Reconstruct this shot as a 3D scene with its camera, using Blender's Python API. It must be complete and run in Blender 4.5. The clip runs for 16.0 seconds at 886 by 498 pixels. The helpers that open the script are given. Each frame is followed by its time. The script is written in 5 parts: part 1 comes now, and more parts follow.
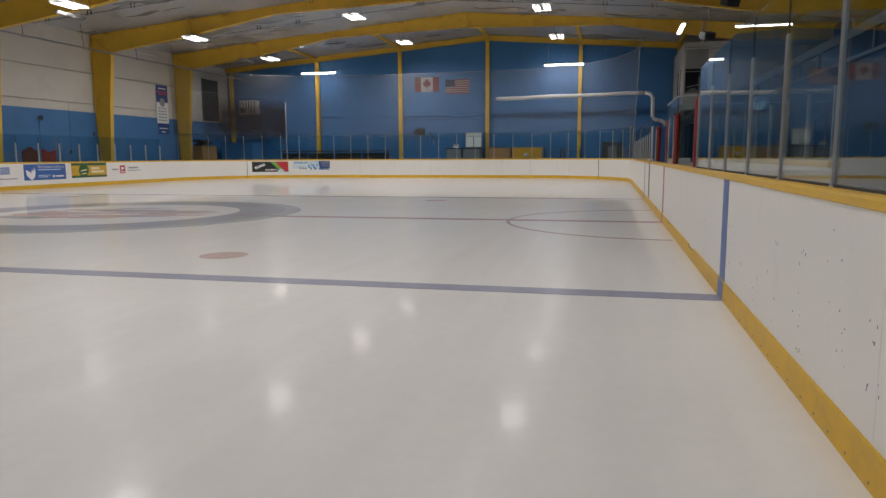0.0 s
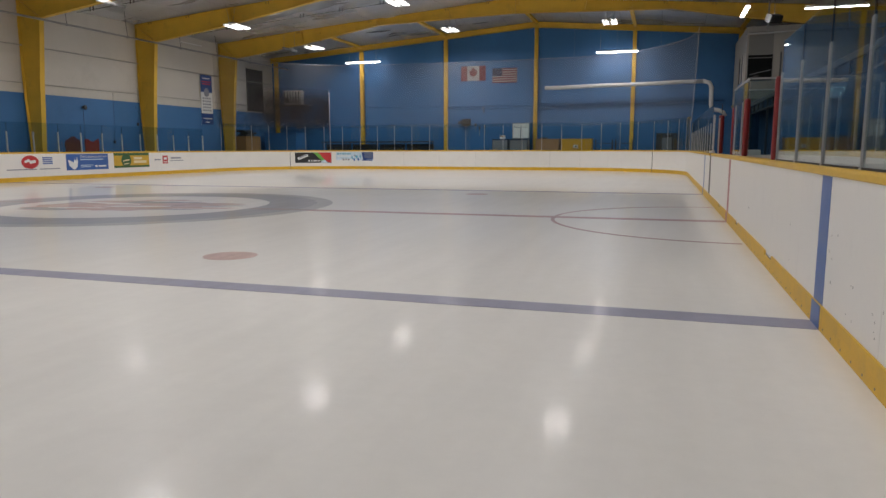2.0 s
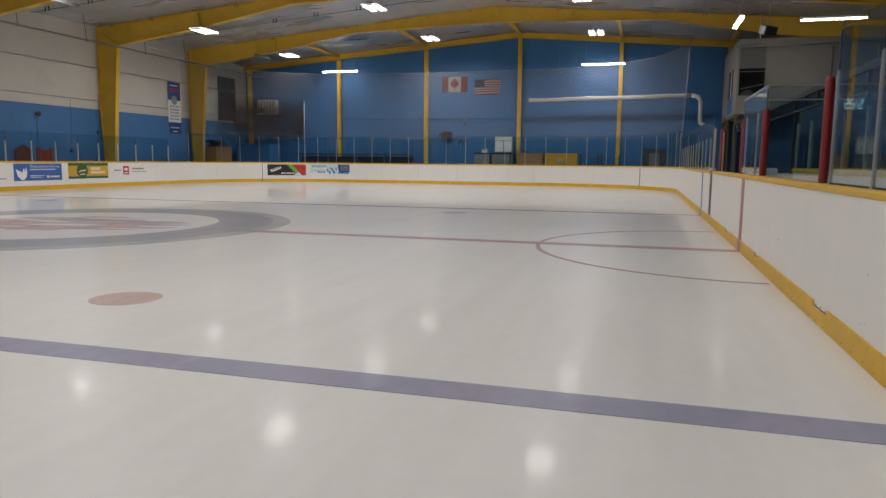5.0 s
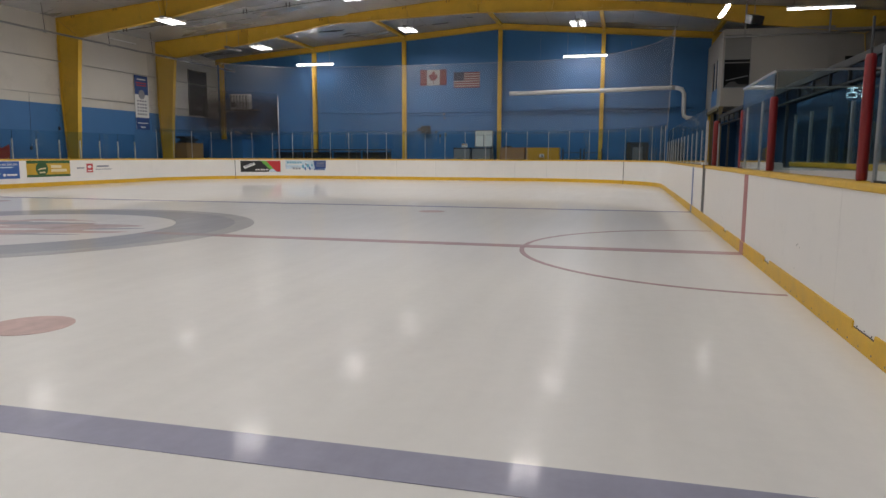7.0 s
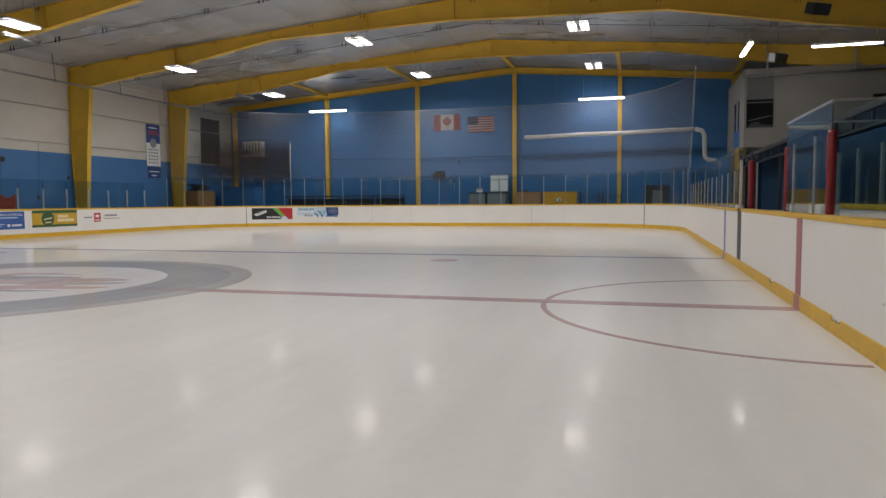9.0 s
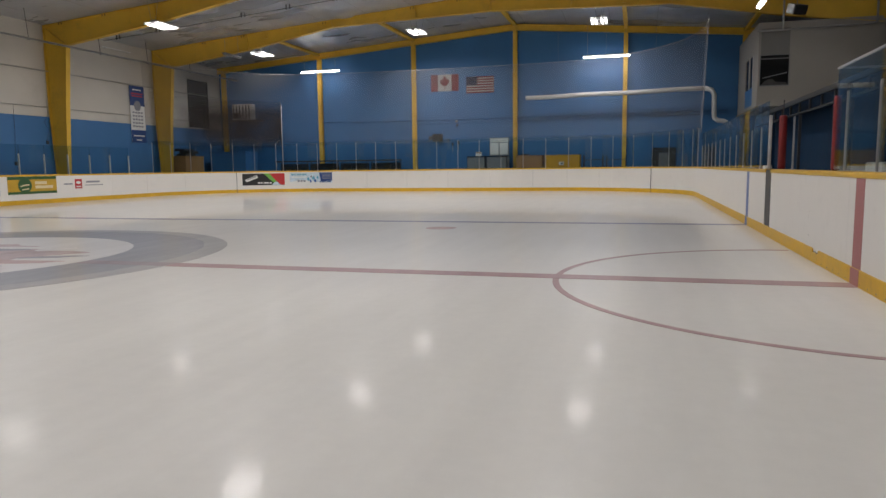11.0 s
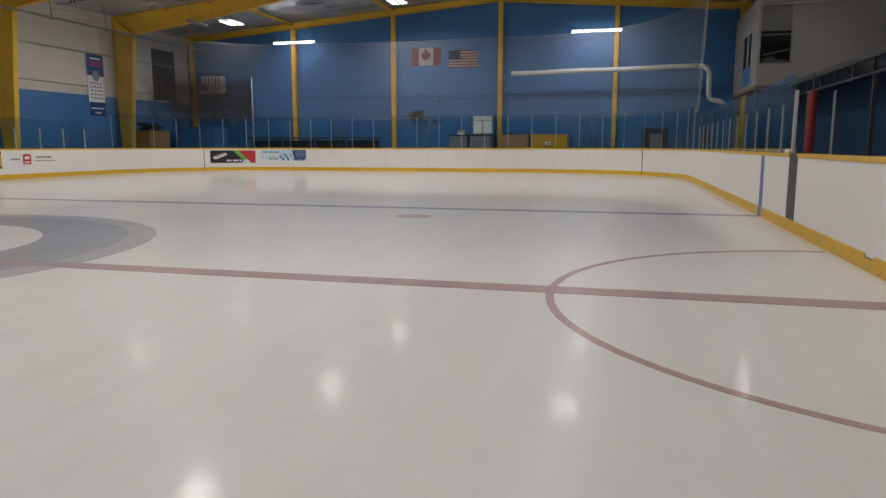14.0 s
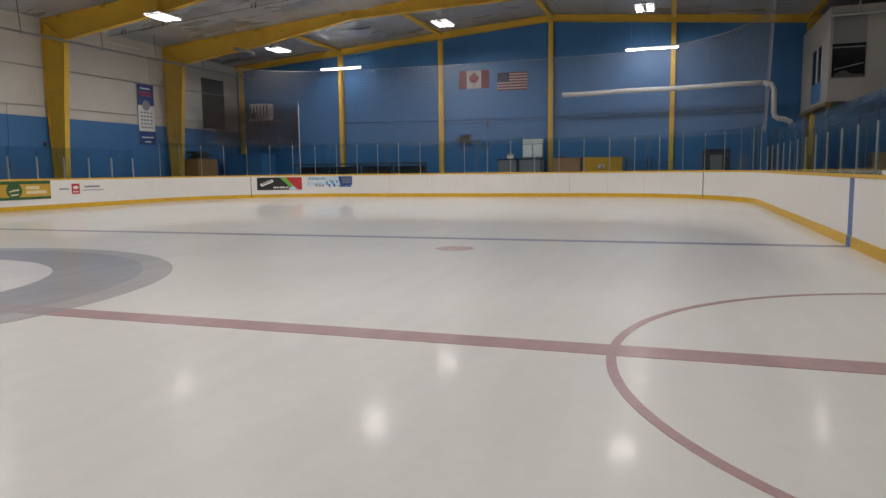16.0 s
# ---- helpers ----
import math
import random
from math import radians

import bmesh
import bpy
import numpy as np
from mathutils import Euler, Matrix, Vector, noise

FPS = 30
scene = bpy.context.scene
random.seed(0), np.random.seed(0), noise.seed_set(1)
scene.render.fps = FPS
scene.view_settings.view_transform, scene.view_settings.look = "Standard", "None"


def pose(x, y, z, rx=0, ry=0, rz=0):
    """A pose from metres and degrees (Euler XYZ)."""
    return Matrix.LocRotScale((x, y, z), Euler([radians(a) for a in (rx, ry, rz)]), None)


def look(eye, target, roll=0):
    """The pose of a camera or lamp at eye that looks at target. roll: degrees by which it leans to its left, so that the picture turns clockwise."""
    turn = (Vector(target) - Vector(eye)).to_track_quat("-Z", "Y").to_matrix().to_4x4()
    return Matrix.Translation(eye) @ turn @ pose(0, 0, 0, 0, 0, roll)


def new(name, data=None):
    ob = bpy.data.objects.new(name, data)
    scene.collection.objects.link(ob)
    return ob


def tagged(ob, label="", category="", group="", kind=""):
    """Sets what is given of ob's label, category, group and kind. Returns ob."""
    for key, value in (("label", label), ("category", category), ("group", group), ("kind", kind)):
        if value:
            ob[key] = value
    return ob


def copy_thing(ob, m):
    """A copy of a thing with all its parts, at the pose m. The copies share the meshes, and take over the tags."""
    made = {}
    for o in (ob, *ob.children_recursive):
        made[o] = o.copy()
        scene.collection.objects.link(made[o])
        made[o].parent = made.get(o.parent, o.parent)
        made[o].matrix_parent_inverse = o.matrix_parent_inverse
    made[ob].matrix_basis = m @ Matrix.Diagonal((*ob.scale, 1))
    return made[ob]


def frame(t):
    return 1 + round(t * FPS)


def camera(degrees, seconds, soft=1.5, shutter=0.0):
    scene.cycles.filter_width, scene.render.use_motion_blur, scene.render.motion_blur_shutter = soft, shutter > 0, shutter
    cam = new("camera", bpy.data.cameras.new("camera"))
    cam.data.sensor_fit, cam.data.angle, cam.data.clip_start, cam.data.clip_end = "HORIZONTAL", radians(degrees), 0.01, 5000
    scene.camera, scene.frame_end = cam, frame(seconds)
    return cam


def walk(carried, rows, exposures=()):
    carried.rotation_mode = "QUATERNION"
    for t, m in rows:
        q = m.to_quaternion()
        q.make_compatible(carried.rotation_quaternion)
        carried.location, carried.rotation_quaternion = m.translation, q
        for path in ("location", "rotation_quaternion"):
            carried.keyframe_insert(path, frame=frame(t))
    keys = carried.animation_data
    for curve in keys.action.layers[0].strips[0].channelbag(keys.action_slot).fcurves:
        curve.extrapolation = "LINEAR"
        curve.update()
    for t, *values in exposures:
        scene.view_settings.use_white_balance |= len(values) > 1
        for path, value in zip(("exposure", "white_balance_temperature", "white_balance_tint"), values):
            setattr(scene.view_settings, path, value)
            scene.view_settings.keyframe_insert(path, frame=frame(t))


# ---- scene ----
cam = camera(65.1, 16.0)
PATH = [
    (0, (-1.068, -14.716, 1.356), (-1.529, -12.788, 1.091), -0.3),
    (0.5, (-1.065, -14.401, 1.345), (-1.628, -12.498, 1.098), -0.2),
    (1, (-1.1, -14.081, 1.343), (-1.619, -12.16, 1.14), -0.8),
    (1.5, (-1.153, -13.82, 1.35), (-1.651, -11.898, 1.104), 0.9),
    (2, (-1.165, -13.494, 1.331), (-1.757, -11.605, 1.043), -0.1),
    (2.5, (-1.237, -13.138, 1.336), (-1.749, -11.219, 1.095), -0.9),
    (3, (-1.279, -12.791, 1.337), (-1.776, -10.867, 1.107), 1.5),
    (3.5, (-1.33, -12.544, 1.344), (-1.934, -10.662, 1.043), -1.0),
    (3.7, (-1.335, -12.39, 1.363), (-1.912, -10.49, 1.118), -0.8),
    (5.8, (-1.551, -11.133, 1.336), (-2.118, -9.232, 1.081), 1.3),
    (6, (-1.532, -10.984, 1.332), (-2.158, -9.106, 1.05), 0.4),
    (6.5, (-1.62, -10.796, 1.359), (-2.242, -8.909, 1.133), -0.8),
    (7, (-1.681, -10.559, 1.365), (-2.176, -8.639, 1.1), 0.2),
    (7.5, (-1.718, -10.283, 1.36), (-2.272, -8.376, 1.124), -0.2),
    (8, (-1.799, -9.976, 1.348), (-2.362, -8.065, 1.173), -2.1),
    (8.5, (-1.851, -9.74, 1.357), (-2.393, -7.825, 1.16), -1.8),
    (8.7, (-1.871, -9.615, 1.366), (-2.412, -7.695, 1.234), -0.5),
    (10.8, (-2.166, -8.263, 1.301), (-2.713, -6.353, 1.074), -0.6),
    (11, (-2.22, -8.131, 1.292), (-2.759, -6.22, 1.058), -0.7),
    (11.5, (-2.314, -7.846, 1.325), (-2.932, -5.96, 1.077), -0.9),
    (12, (-2.381, -7.593, 1.305), (-3.0, -5.711, 1.031), -0.7),
    (12.5, (-2.455, -7.277, 1.304), (-3.033, -5.377, 1.063), -1.6),
    (13, (-2.493, -6.947, 1.317), (-3.108, -5.057, 1.096), -0.7),
    (13.5, (-2.465, -6.632, 1.305), (-3.038, -4.729, 1.085), -1.7),
    (14, (-2.533, -6.281, 1.302), (-3.024, -4.365, 1.008), 0.0),
    (14.5, (-2.546, -5.955, 1.321), (-3.162, -4.067, 1.08), 0.5),
    (15, (-2.634, -5.686, 1.336), (-3.225, -3.778, 1.233), -1.1),
    (15.5, (-2.681, -5.389, 1.332), (-3.234, -3.475, 1.157), 0.0),
    (16, (-2.702, -5.105, 1.325), (-3.337, -3.222, 1.1), -0.7),
]
EXPOSURES = ((0, -0.10), (0.5, -0.03), (2.5, -0.09), (3.5, -0.05), (6, -0.08), (8, -0.05), (11, -0.11), (12, -0.16), (13.5, -0.21), (14.5, -0.13), (16, -0.10))
walk(cam, [(t, look(eye, target, roll)) for t, eye, target, roll in PATH], EXPOSURES)

# ---- world, lights, exposure ----
world = bpy.data.worlds.new("world")
scene.world = world
world.use_nodes = True
world.node_tree.nodes["Background"].inputs[0].default_value = (0.02, 0.022, 0.025, 1)
world.node_tree.nodes["Background"].inputs[1].default_value = 0.2

LAMP_WARM = (1.0, 0.96, 0.945)
BAY_W = 79.0      # watts of one half of a high-bay fixture
BAY_ROWS = ((26.7, 0.0, 1.38), (17.6, -0.20, 1.12), (9.1, -0.18, 1.0), (0.2, -0.2, 1.0), (-8.6, -0.1, 1.0), (-17.4, -0.2, 1.0), (-26.2, 0.0, 1.0))   # along the hall, drop, tube output
BAY_COLS = ((-21.6, 7.42, 0.9), (-13.3, 8.15, 1.12), (-4.2, 8.10, 0.86))   # across the hall, height, output of the column
BAY_NUDGE = {(-21.6, 26.7): (-0.38, -0.3, 0.05), (-21.6, 17.6): (-0.06, 0.05, 0.10), (-13.3, 17.6): (0.2, 0.05, 0.0)}   # fixtures hung out of line
STRIP_GLOW = 24.0



def area_lamp(x, y, z, sx, sy, watts):
    data = bpy.data.lights.new("lamp", "AREA")
    data.shape, data.size, data.size_y = "RECTANGLE", sx, sy
    data.energy, data.color, data.spread = watts, LAMP_WARM, radians(168)
    ob = new("lamp", data)
    ob.matrix_world = pose(x, y, z)
    return ob


# ---- materials ----
def nodes_of(name):
    m = bpy.data.materials.new(name)
    m.use_nodes = True
    nt = m.node_tree
    return m, nt, nt.nodes["Principled BSDF"]


def mat(name, col, rough=0.5, metal=0.0, var=0.12, scale=3.0, fine=60.0, bump=0.05, spec=0.5, stretch=None, dirt=None, per_object=0.0):
    """Painted or plain surface: colour that varies at two scales, uneven gloss, fine relief."""
    m, nt, b = nodes_of(name)
    L = nt.links.new
    tc = nt.nodes.new("ShaderNodeTexCoord")
    src = tc.outputs["Object"]
    if stretch:
        mp = nt.nodes.new("ShaderNodeMapping")
        mp.inputs["Scale"].default_value = stretch
        L(src, mp.inputs[0])
        src = mp.outputs[0]
    n1 = nt.nodes.new("ShaderNodeTexNoise")
    n1.inputs["Scale"].default_value = scale
    n1.inputs["Detail"].default_value = 5
    n2 = nt.nodes.new("ShaderNodeTexNoise")
    n2.inputs["Scale"].default_value = fine
    n2.inputs["Detail"].default_value = 3
    L(src, n1.inputs["Vector"])
    L(src, n2.inputs["Vector"])
    add = nt.nodes.new("ShaderNodeMath")
    add.operation = "MULTIPLY_ADD"
    L(n2.outputs[0], add.inputs[0])
    add.inputs[1].default_value = 0.35
    L(n1.outputs[0], add.inputs[2])
    ramp = nt.nodes.new("ShaderNodeMapRange")
    ramp.inputs["From Min"].default_value, ramp.inputs["From Max"].default_value = 0.35, 1.0
    ramp.inputs["To Min"].default_value, ramp.inputs["To Max"].default_value = 1.0 - var, 1.0 + var
    L(add.outputs[0], ramp.inputs["Value"])
    fac = ramp.outputs[0]
    if per_object:
        oi = nt.nodes.new("ShaderNodeObjectInfo")
        mr = nt.nodes.new("ShaderNodeMapRange")
        mr.inputs["To Min"].default_value, mr.inputs["To Max"].default_value = 1 - per_object, 1 + per_object * 0.4
        L(oi.outputs["Random"], mr.inputs["Value"])
        mu = nt.nodes.new("ShaderNodeMath")
        mu.operation = "MULTIPLY"
        L(fac, mu.inputs[0])
        L(mr.outputs[0], mu.inputs[1])
        fac = mu.outputs[0]
    mul = nt.nodes.new("ShaderNodeVectorMath")
    mul.operation = "SCALE"
    mul.inputs[0].default_value = col
    L(fac, mul.inputs["Scale"])
    out = mul.outputs[0]
    if dirt:
        dcol, amount, dscale = dirt
        n3 = nt.nodes.new("ShaderNodeTexNoise")
        n3.inputs["Scale"].default_value = dscale
        n3.inputs["Detail"].default_value = 8
        n3.inputs["Roughness"].default_value = 0.7
        L(tc.outputs["Object"], n3.inputs["Vector"])
        r3 = nt.nodes.new("ShaderNodeMapRange")
        r3.inputs["From Min"].default_value, r3.inputs["From Max"].default_value = 0.56, 0.74
        r3.inputs["To Max"].default_value = amount
        L(n3.outputs[0], r3.inputs["Value"])
        mx = nt.nodes.new("ShaderNodeMix")
        mx.data_type = "RGBA"
        L(r3.outputs[0], mx.inputs["Factor"])
        L(out, mx.inputs["A"])
        mx.inputs["B"].default_value = (*dcol, 1)
        out = mx.outputs["Result"]
    L(out, b.inputs["Base Color"])
    rr = nt.nodes.new("ShaderNodeMapRange")
    rr.inputs["To Min"].default_value, rr.inputs["To Max"].default_value = max(0.02, rough - 0.08), min(1, rough + 0.1)
    L(n1.outputs[0], rr.inputs["Value"])
    L(rr.outputs[0], b.inputs["Roughness"])
    b.inputs["Metallic"].default_value = metal
    b.inputs["Specular IOR Level"].default_value = spec
    if bump:
        bp = nt.nodes.new("ShaderNodeBump")
        bp.inputs["Strength"].default_value = bump
        bp.inputs["Distance"].default_value = 0.01
        L(n2.outputs[0], bp.inputs["Height"])
        L(bp.outputs[0], b.inputs["Normal"])
    return m


def ice_mat(name, col, var=0.04):
    """Resurfaced ice: paint under a wet-smooth skin, with skate scratches and a faint swirl."""
    m, nt, b = nodes_of(name)
    L = nt.links.new
    geo = nt.nodes.new("ShaderNodeNewGeometry")
    big = nt.nodes.new("ShaderNodeTexNoise")
    big.inputs["Scale"].default_value = 0.35
    big.inputs["Detail"].default_value = 4
    L(geo.outputs["Position"], big.inputs["Vector"])
    mp = nt.nodes.new("ShaderNodeMapping")
    mp.inputs["Scale"].default_value = (1.2, 0.12, 1)
    mp.inputs["Rotation"].default_value = (0, 0, 0.1)
    L(geo.outputs["Position"], mp.inputs[0])
    streak = nt.nodes.new("ShaderNodeTexNoise")
    streak.inputs["Scale"].default_value = 3.0
    streak.inputs["Detail"].default_value = 6
    L(mp.outputs[0], streak.inputs["Vector"])
    fine = nt.nodes.new("ShaderNodeTexNoise")
    fine.inputs["Scale"].default_value = 30.0
    fine.inputs["Detail"].default_value = 4
    L(geo.outputs["Position"], fine.inputs["Vector"])
    s = nt.nodes.new("ShaderNodeMath")
    s.operation = "ADD"
    L(big.outputs[0], s.inputs[0])
    L(streak.outputs[0], s.inputs[1])
    mr = nt.nodes.new("ShaderNodeMapRange")
    mr.inputs["From Min"].default_value, mr.inputs["From Max"].default_value = 0.7, 1.3
    mr.inputs["To Min"].default_value, mr.inputs["To Max"].default_value = 1 - var, 1 + var
    frost = nt.nodes.new("ShaderNodeTexNoise")
    frost.inputs["Scale"].default_value = 7.0
    frost.inputs["Detail"].default_value = 8
    frost.inputs["Roughness"].default_value = 0.65
    L(geo.outputs["Position"], frost.inputs["Vector"])
    s2 = nt.nodes.new("ShaderNodeMath")
    s2.operation = "MULTIPLY_ADD"
    s2.inputs[1].default_value = 0.7
    L(frost.outputs[0], s2.inputs[0])
    L(s.outputs[0], s2.inputs[2])
    s3 = nt.nodes.new("ShaderNodeMath")
    s3.operation = "SUBTRACT"
    s3.inputs[1].default_value = 0.35
    L(s2.outputs[0], s3.inputs[0])
    L(s3.outputs[0], mr.inputs["Value"])
    mul = nt.nodes.new("ShaderNodeVectorMath")
    mul.operation = "SCALE"
    mul.inputs[0].default_value = col
    L(mr.outputs[0], mul.inputs["Scale"])
    L(mul.outputs[0], b.inputs["Base Color"])
    b.inputs["Roughness"].default_value = 0.42
    b.inputs["IOR"].default_value = 1.31
    b.inputs["Specular IOR Level"].default_value = 0.3
    rr = nt.nodes.new("ShaderNodeMapRange")
    rr.inputs["From Min"].default_value, rr.inputs["From Max"].default_value = 0.74, 0.955
    rr.inputs["To Min"].default_value, rr.inputs["To Max"].default_value = 0.10, 0.05
    film = nt.nodes.new("ShaderNodeBsdfGlossy")
    film.inputs["Color"].default_value = (1, 1, 1, 1)
    L(rr.outputs[0], film.inputs["Roughness"])
    haze = nt.nodes.new("ShaderNodeBsdfGlossy")
    haze.inputs["Roughness"].default_value = 0.21
    skin = nt.nodes.new("ShaderNodeMixShader")
    L(film.outputs[0], skin.inputs[1])
    L(haze.outputs[0], skin.inputs[2])
    lw = nt.nodes.new("ShaderNodeLayerWeight")
    lw.inputs[0].default_value = 0.5
    fa = nt.nodes.new("ShaderNodeMapRange")
    fa.interpolation_type = "SMOOTHSTEP"
    fa.inputs["From Min"].default_value, fa.inputs["From Max"].default_value = 0.80, 0.985
    fa.inputs["To Min"].default_value, fa.inputs["To Max"].default_value = 0.024, 0.57
    L(lw.outputs["Facing"], fa.inputs["Value"])
    share = nt.nodes.new("ShaderNodeMapRange")      # scratches matter less towards grazing sight
    share.inputs["From Min"].default_value, share.inputs["From Max"].default_value = 0.76, 0.965
    share.inputs["To Min"].default_value, share.inputs["To Max"].default_value = 0.5, 0.2
    L(lw.outputs["Facing"], share.inputs["Value"])
    L(share.outputs[0], skin.inputs[0])
    L(lw.outputs["Facing"], rr.inputs["Value"])
    mixs = nt.nodes.new("ShaderNodeMixShader")
    L(fa.outputs[0], mixs.inputs[0])
    L(b.outputs[0], mixs.inputs[1])
    L(skin.outputs[0], mixs.inputs[2])
    L(mixs.outputs[0], nt.nodes["Material Output"].inputs[0])
    bp = nt.nodes.new("ShaderNodeBump")
    bp.inputs["Strength"].default_value = 0.05
    bp.inputs["Distance"].default_value = 0.004
    L(fine.outputs[0], bp.inputs["Height"])
    L(bp.outputs[0], b.inputs["Normal"])
    sc = nt.nodes.new("ShaderNodeTexNoise")
    sc.inputs["Scale"].default_value = 9.0
    sc.inputs["Detail"].default_value = 6
    mp2 = nt.nodes.new("ShaderNodeMapping")
    mp2.inputs["Scale"].default_value = (0.7, 5.0, 1)
    mp2.inputs["Rotation"].default_value = (0, 0, 0.12)
    L(geo.outputs["Position"], mp2.inputs[0])
    L(mp2.outputs[0], sc.inputs["Vector"])
    bp2 = nt.nodes.new("ShaderNodeBump")
    bp2.inputs["Strength"].default_value = 0.06
    bp2.inputs["Distance"].default_value = 0.0015
    L(sc.outputs[0], bp2.inputs["Height"])
    L(bp2.outputs[0], film.inputs["Normal"])
    return m


def glass_mat(name, tint, rough=0.02):
    m, nt, b = nodes_of(name)
    L = nt.links.new
    nt.nodes.remove(b)
    tr = nt.nodes.new("ShaderNodeBsdfTransparent")
    tr.inputs[0].default_value = (*tint, 1)
    gl = nt.nodes.new("ShaderNodeBsdfGlossy")
    gl.inputs["Roughness"].default_value = rough
    lw = nt.nodes.new("ShaderNodeLayerWeight")
    lw.inputs[0].default_value = 0.5
    pw = nt.nodes.new("ShaderNodeMath")
    pw.operation = "POWER"
    pw.inputs[1].default_value = 5.0
    L(lw.outputs["Facing"], pw.inputs[0])
    fr = nt.nodes.new("ShaderNodeMath")
    fr.operation = "MULTIPLY_ADD"
    fr.inputs[1].default_value = 0.9
    fr.inputs[2].default_value = 0.04
    L(pw.outputs[0], fr.inputs[0])
    mx = nt.nodes.new("ShaderNodeMixShader")
    L(fr.outputs[0], mx.inputs[0])
    L(tr.outputs[0], mx.inputs[1])
    L(gl.outputs[0], mx.inputs[2])
    L(mx.outputs[0], nt.nodes["Material Output"].inputs[0])
    return m


def net_mat(name, col, cover, thin_edges=False, dim_end=None):
    """Fine knotted mesh, far too fine to see: a part of it lets the light through."""
    m, nt, b = nodes_of(name)
    L = nt.links.new
    b.inputs["Base Color"].default_value = (*col, 1)
    b.inputs["Roughness"].default_value = 0.9
    b.inputs["Specular IOR Level"].default_value = 0.0
    geo = nt.nodes.new("ShaderNodeNewGeometry")
    n = nt.nodes.new("ShaderNodeTexNoise")
    n.inputs["Scale"].default_value = 1.3
    n.inputs["Detail"].default_value = 5
    L(geo.outputs["Position"], n.inputs["Vector"])
    if dim_end:                                # darker towards one corner: weaker light put into the net's colour
        dark, x0, x1 = dim_end
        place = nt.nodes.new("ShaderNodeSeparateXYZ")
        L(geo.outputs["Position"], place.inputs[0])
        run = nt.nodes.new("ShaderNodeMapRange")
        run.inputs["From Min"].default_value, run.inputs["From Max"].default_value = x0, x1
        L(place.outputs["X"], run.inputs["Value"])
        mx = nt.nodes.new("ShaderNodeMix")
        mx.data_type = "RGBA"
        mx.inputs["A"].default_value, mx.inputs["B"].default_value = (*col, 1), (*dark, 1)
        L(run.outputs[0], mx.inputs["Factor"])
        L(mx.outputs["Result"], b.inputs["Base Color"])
    mr = nt.nodes.new("ShaderNodeMapRange")
    mr.inputs["To Min"].default_value, mr.inputs["To Max"].default_value = cover * 0.7, cover * 1.3
    L(n.outputs[0], mr.inputs["Value"])
    out = mr.outputs[0]
    if thin_edges:
        sep = nt.nodes.new("ShaderNodeSeparateXYZ")
        L(nt.nodes.new("ShaderNodeTexCoord").outputs["Generated"], sep.inputs[0])
        for axis, lo, hi in (("X", -0.02, 0.34), ("Z", 0.02, 0.36), ("Z", 1.04, 0.66)):     # thins out to one side, the foot and the top
            ad = nt.nodes.new("ShaderNodeMath")
            ad.operation = "MULTIPLY_ADD"
            ad.inputs[1].default_value = 0.16
            L(n.outputs[0], ad.inputs[0])
            L(sep.outputs[axis], ad.inputs[2])
            sm = nt.nodes.new("ShaderNodeMapRange")
            sm.interpolation_type = "SMOOTHSTEP"
            sm.inputs["From Min"].default_value, sm.inputs["From Max"].default_value = lo + 0.08, hi + 0.08
            L(ad.outputs[0], sm.inputs["Value"])
            mu = nt.nodes.new("ShaderNodeMath")
            mu.operation = "MULTIPLY"
            L(out, mu.inputs[0])
            L(sm.outputs[0], mu.inputs[1])
            out = mu.outputs[0]
    L(out, b.inputs["Alpha"])
    return m


def glow_mat(name, col, strength):
    m, nt, b = nodes_of(name)
    b.inputs["Emission Color"].default_value = (*col, 1)
    b.inputs["Emission Strength"].default_value = strength
    b.inputs["Base Color"].default_value = (0.8, 0.8, 0.8, 1)
    return m


M_ice = ice_mat("ice", (0.83, 0.818, 0.787))
M_ice_blue = ice_mat("ice_blue", (0.35, 0.355, 0.46), 0.12)
M_ice_red = ice_mat("ice_red", (0.51, 0.345, 0.355), 0.14)
M_ice_pink = ice_mat("ice_pink", (0.62, 0.455, 0.425), 0.2)
M_ice_mauve = ice_mat("ice_mauve", (0.60, 0.475, 0.465), 0.25)
M_ice_grey = ice_mat("ice_grey", (0.40, 0.405, 0.435), 0.10)
M_ice_grey_pale = ice_mat("ice_grey_pale", (0.50, 0.495, 0.495), 0.10)
M_ice_dusk = ice_mat("ice_dusk", (0.43, 0.36, 0.38), 0.14)
M_ice_logo = ice_mat("ice_logo", (0.82, 0.80, 0.78), 0.05)
M_board = mat("board_white", (0.765, 0.745, 0.715), 0.38, var=0.03, scale=1.2, fine=25, bump=0.02, dirt=((0.50, 0.49, 0.47), 0.2, 2.6))
M_yellow = mat("yellow_plastic", (0.66, 0.40, 0.02), 0.4, var=0.1, scale=3, fine=40, bump=0.04, dirt=((0.35, 0.24, 0.05), 0.5, 4))
M_kick = mat("yellow_kick", (0.64, 0.38, 0.015), 0.45, var=0.14, scale=4, fine=50, bump=0.06, dirt=((0.40, 0.24, 0.03), 0.45, 6))
M_steel_y = mat("yellow_steel_paint", (0.66, 0.41, 0.04), 0.5, var=0.12, scale=1.2, fine=30, bump=0.04, dirt=((0.3, 0.2, 0.04), 0.4, 1.5))
M_blue = mat("blue_wall_paint", (0.037, 0.148, 0.35), 0.55, var=0.12, scale=0.5, fine=20, bump=0.05, dirt=((0.03, 0.10, 0.26), 0.5, 0.6))
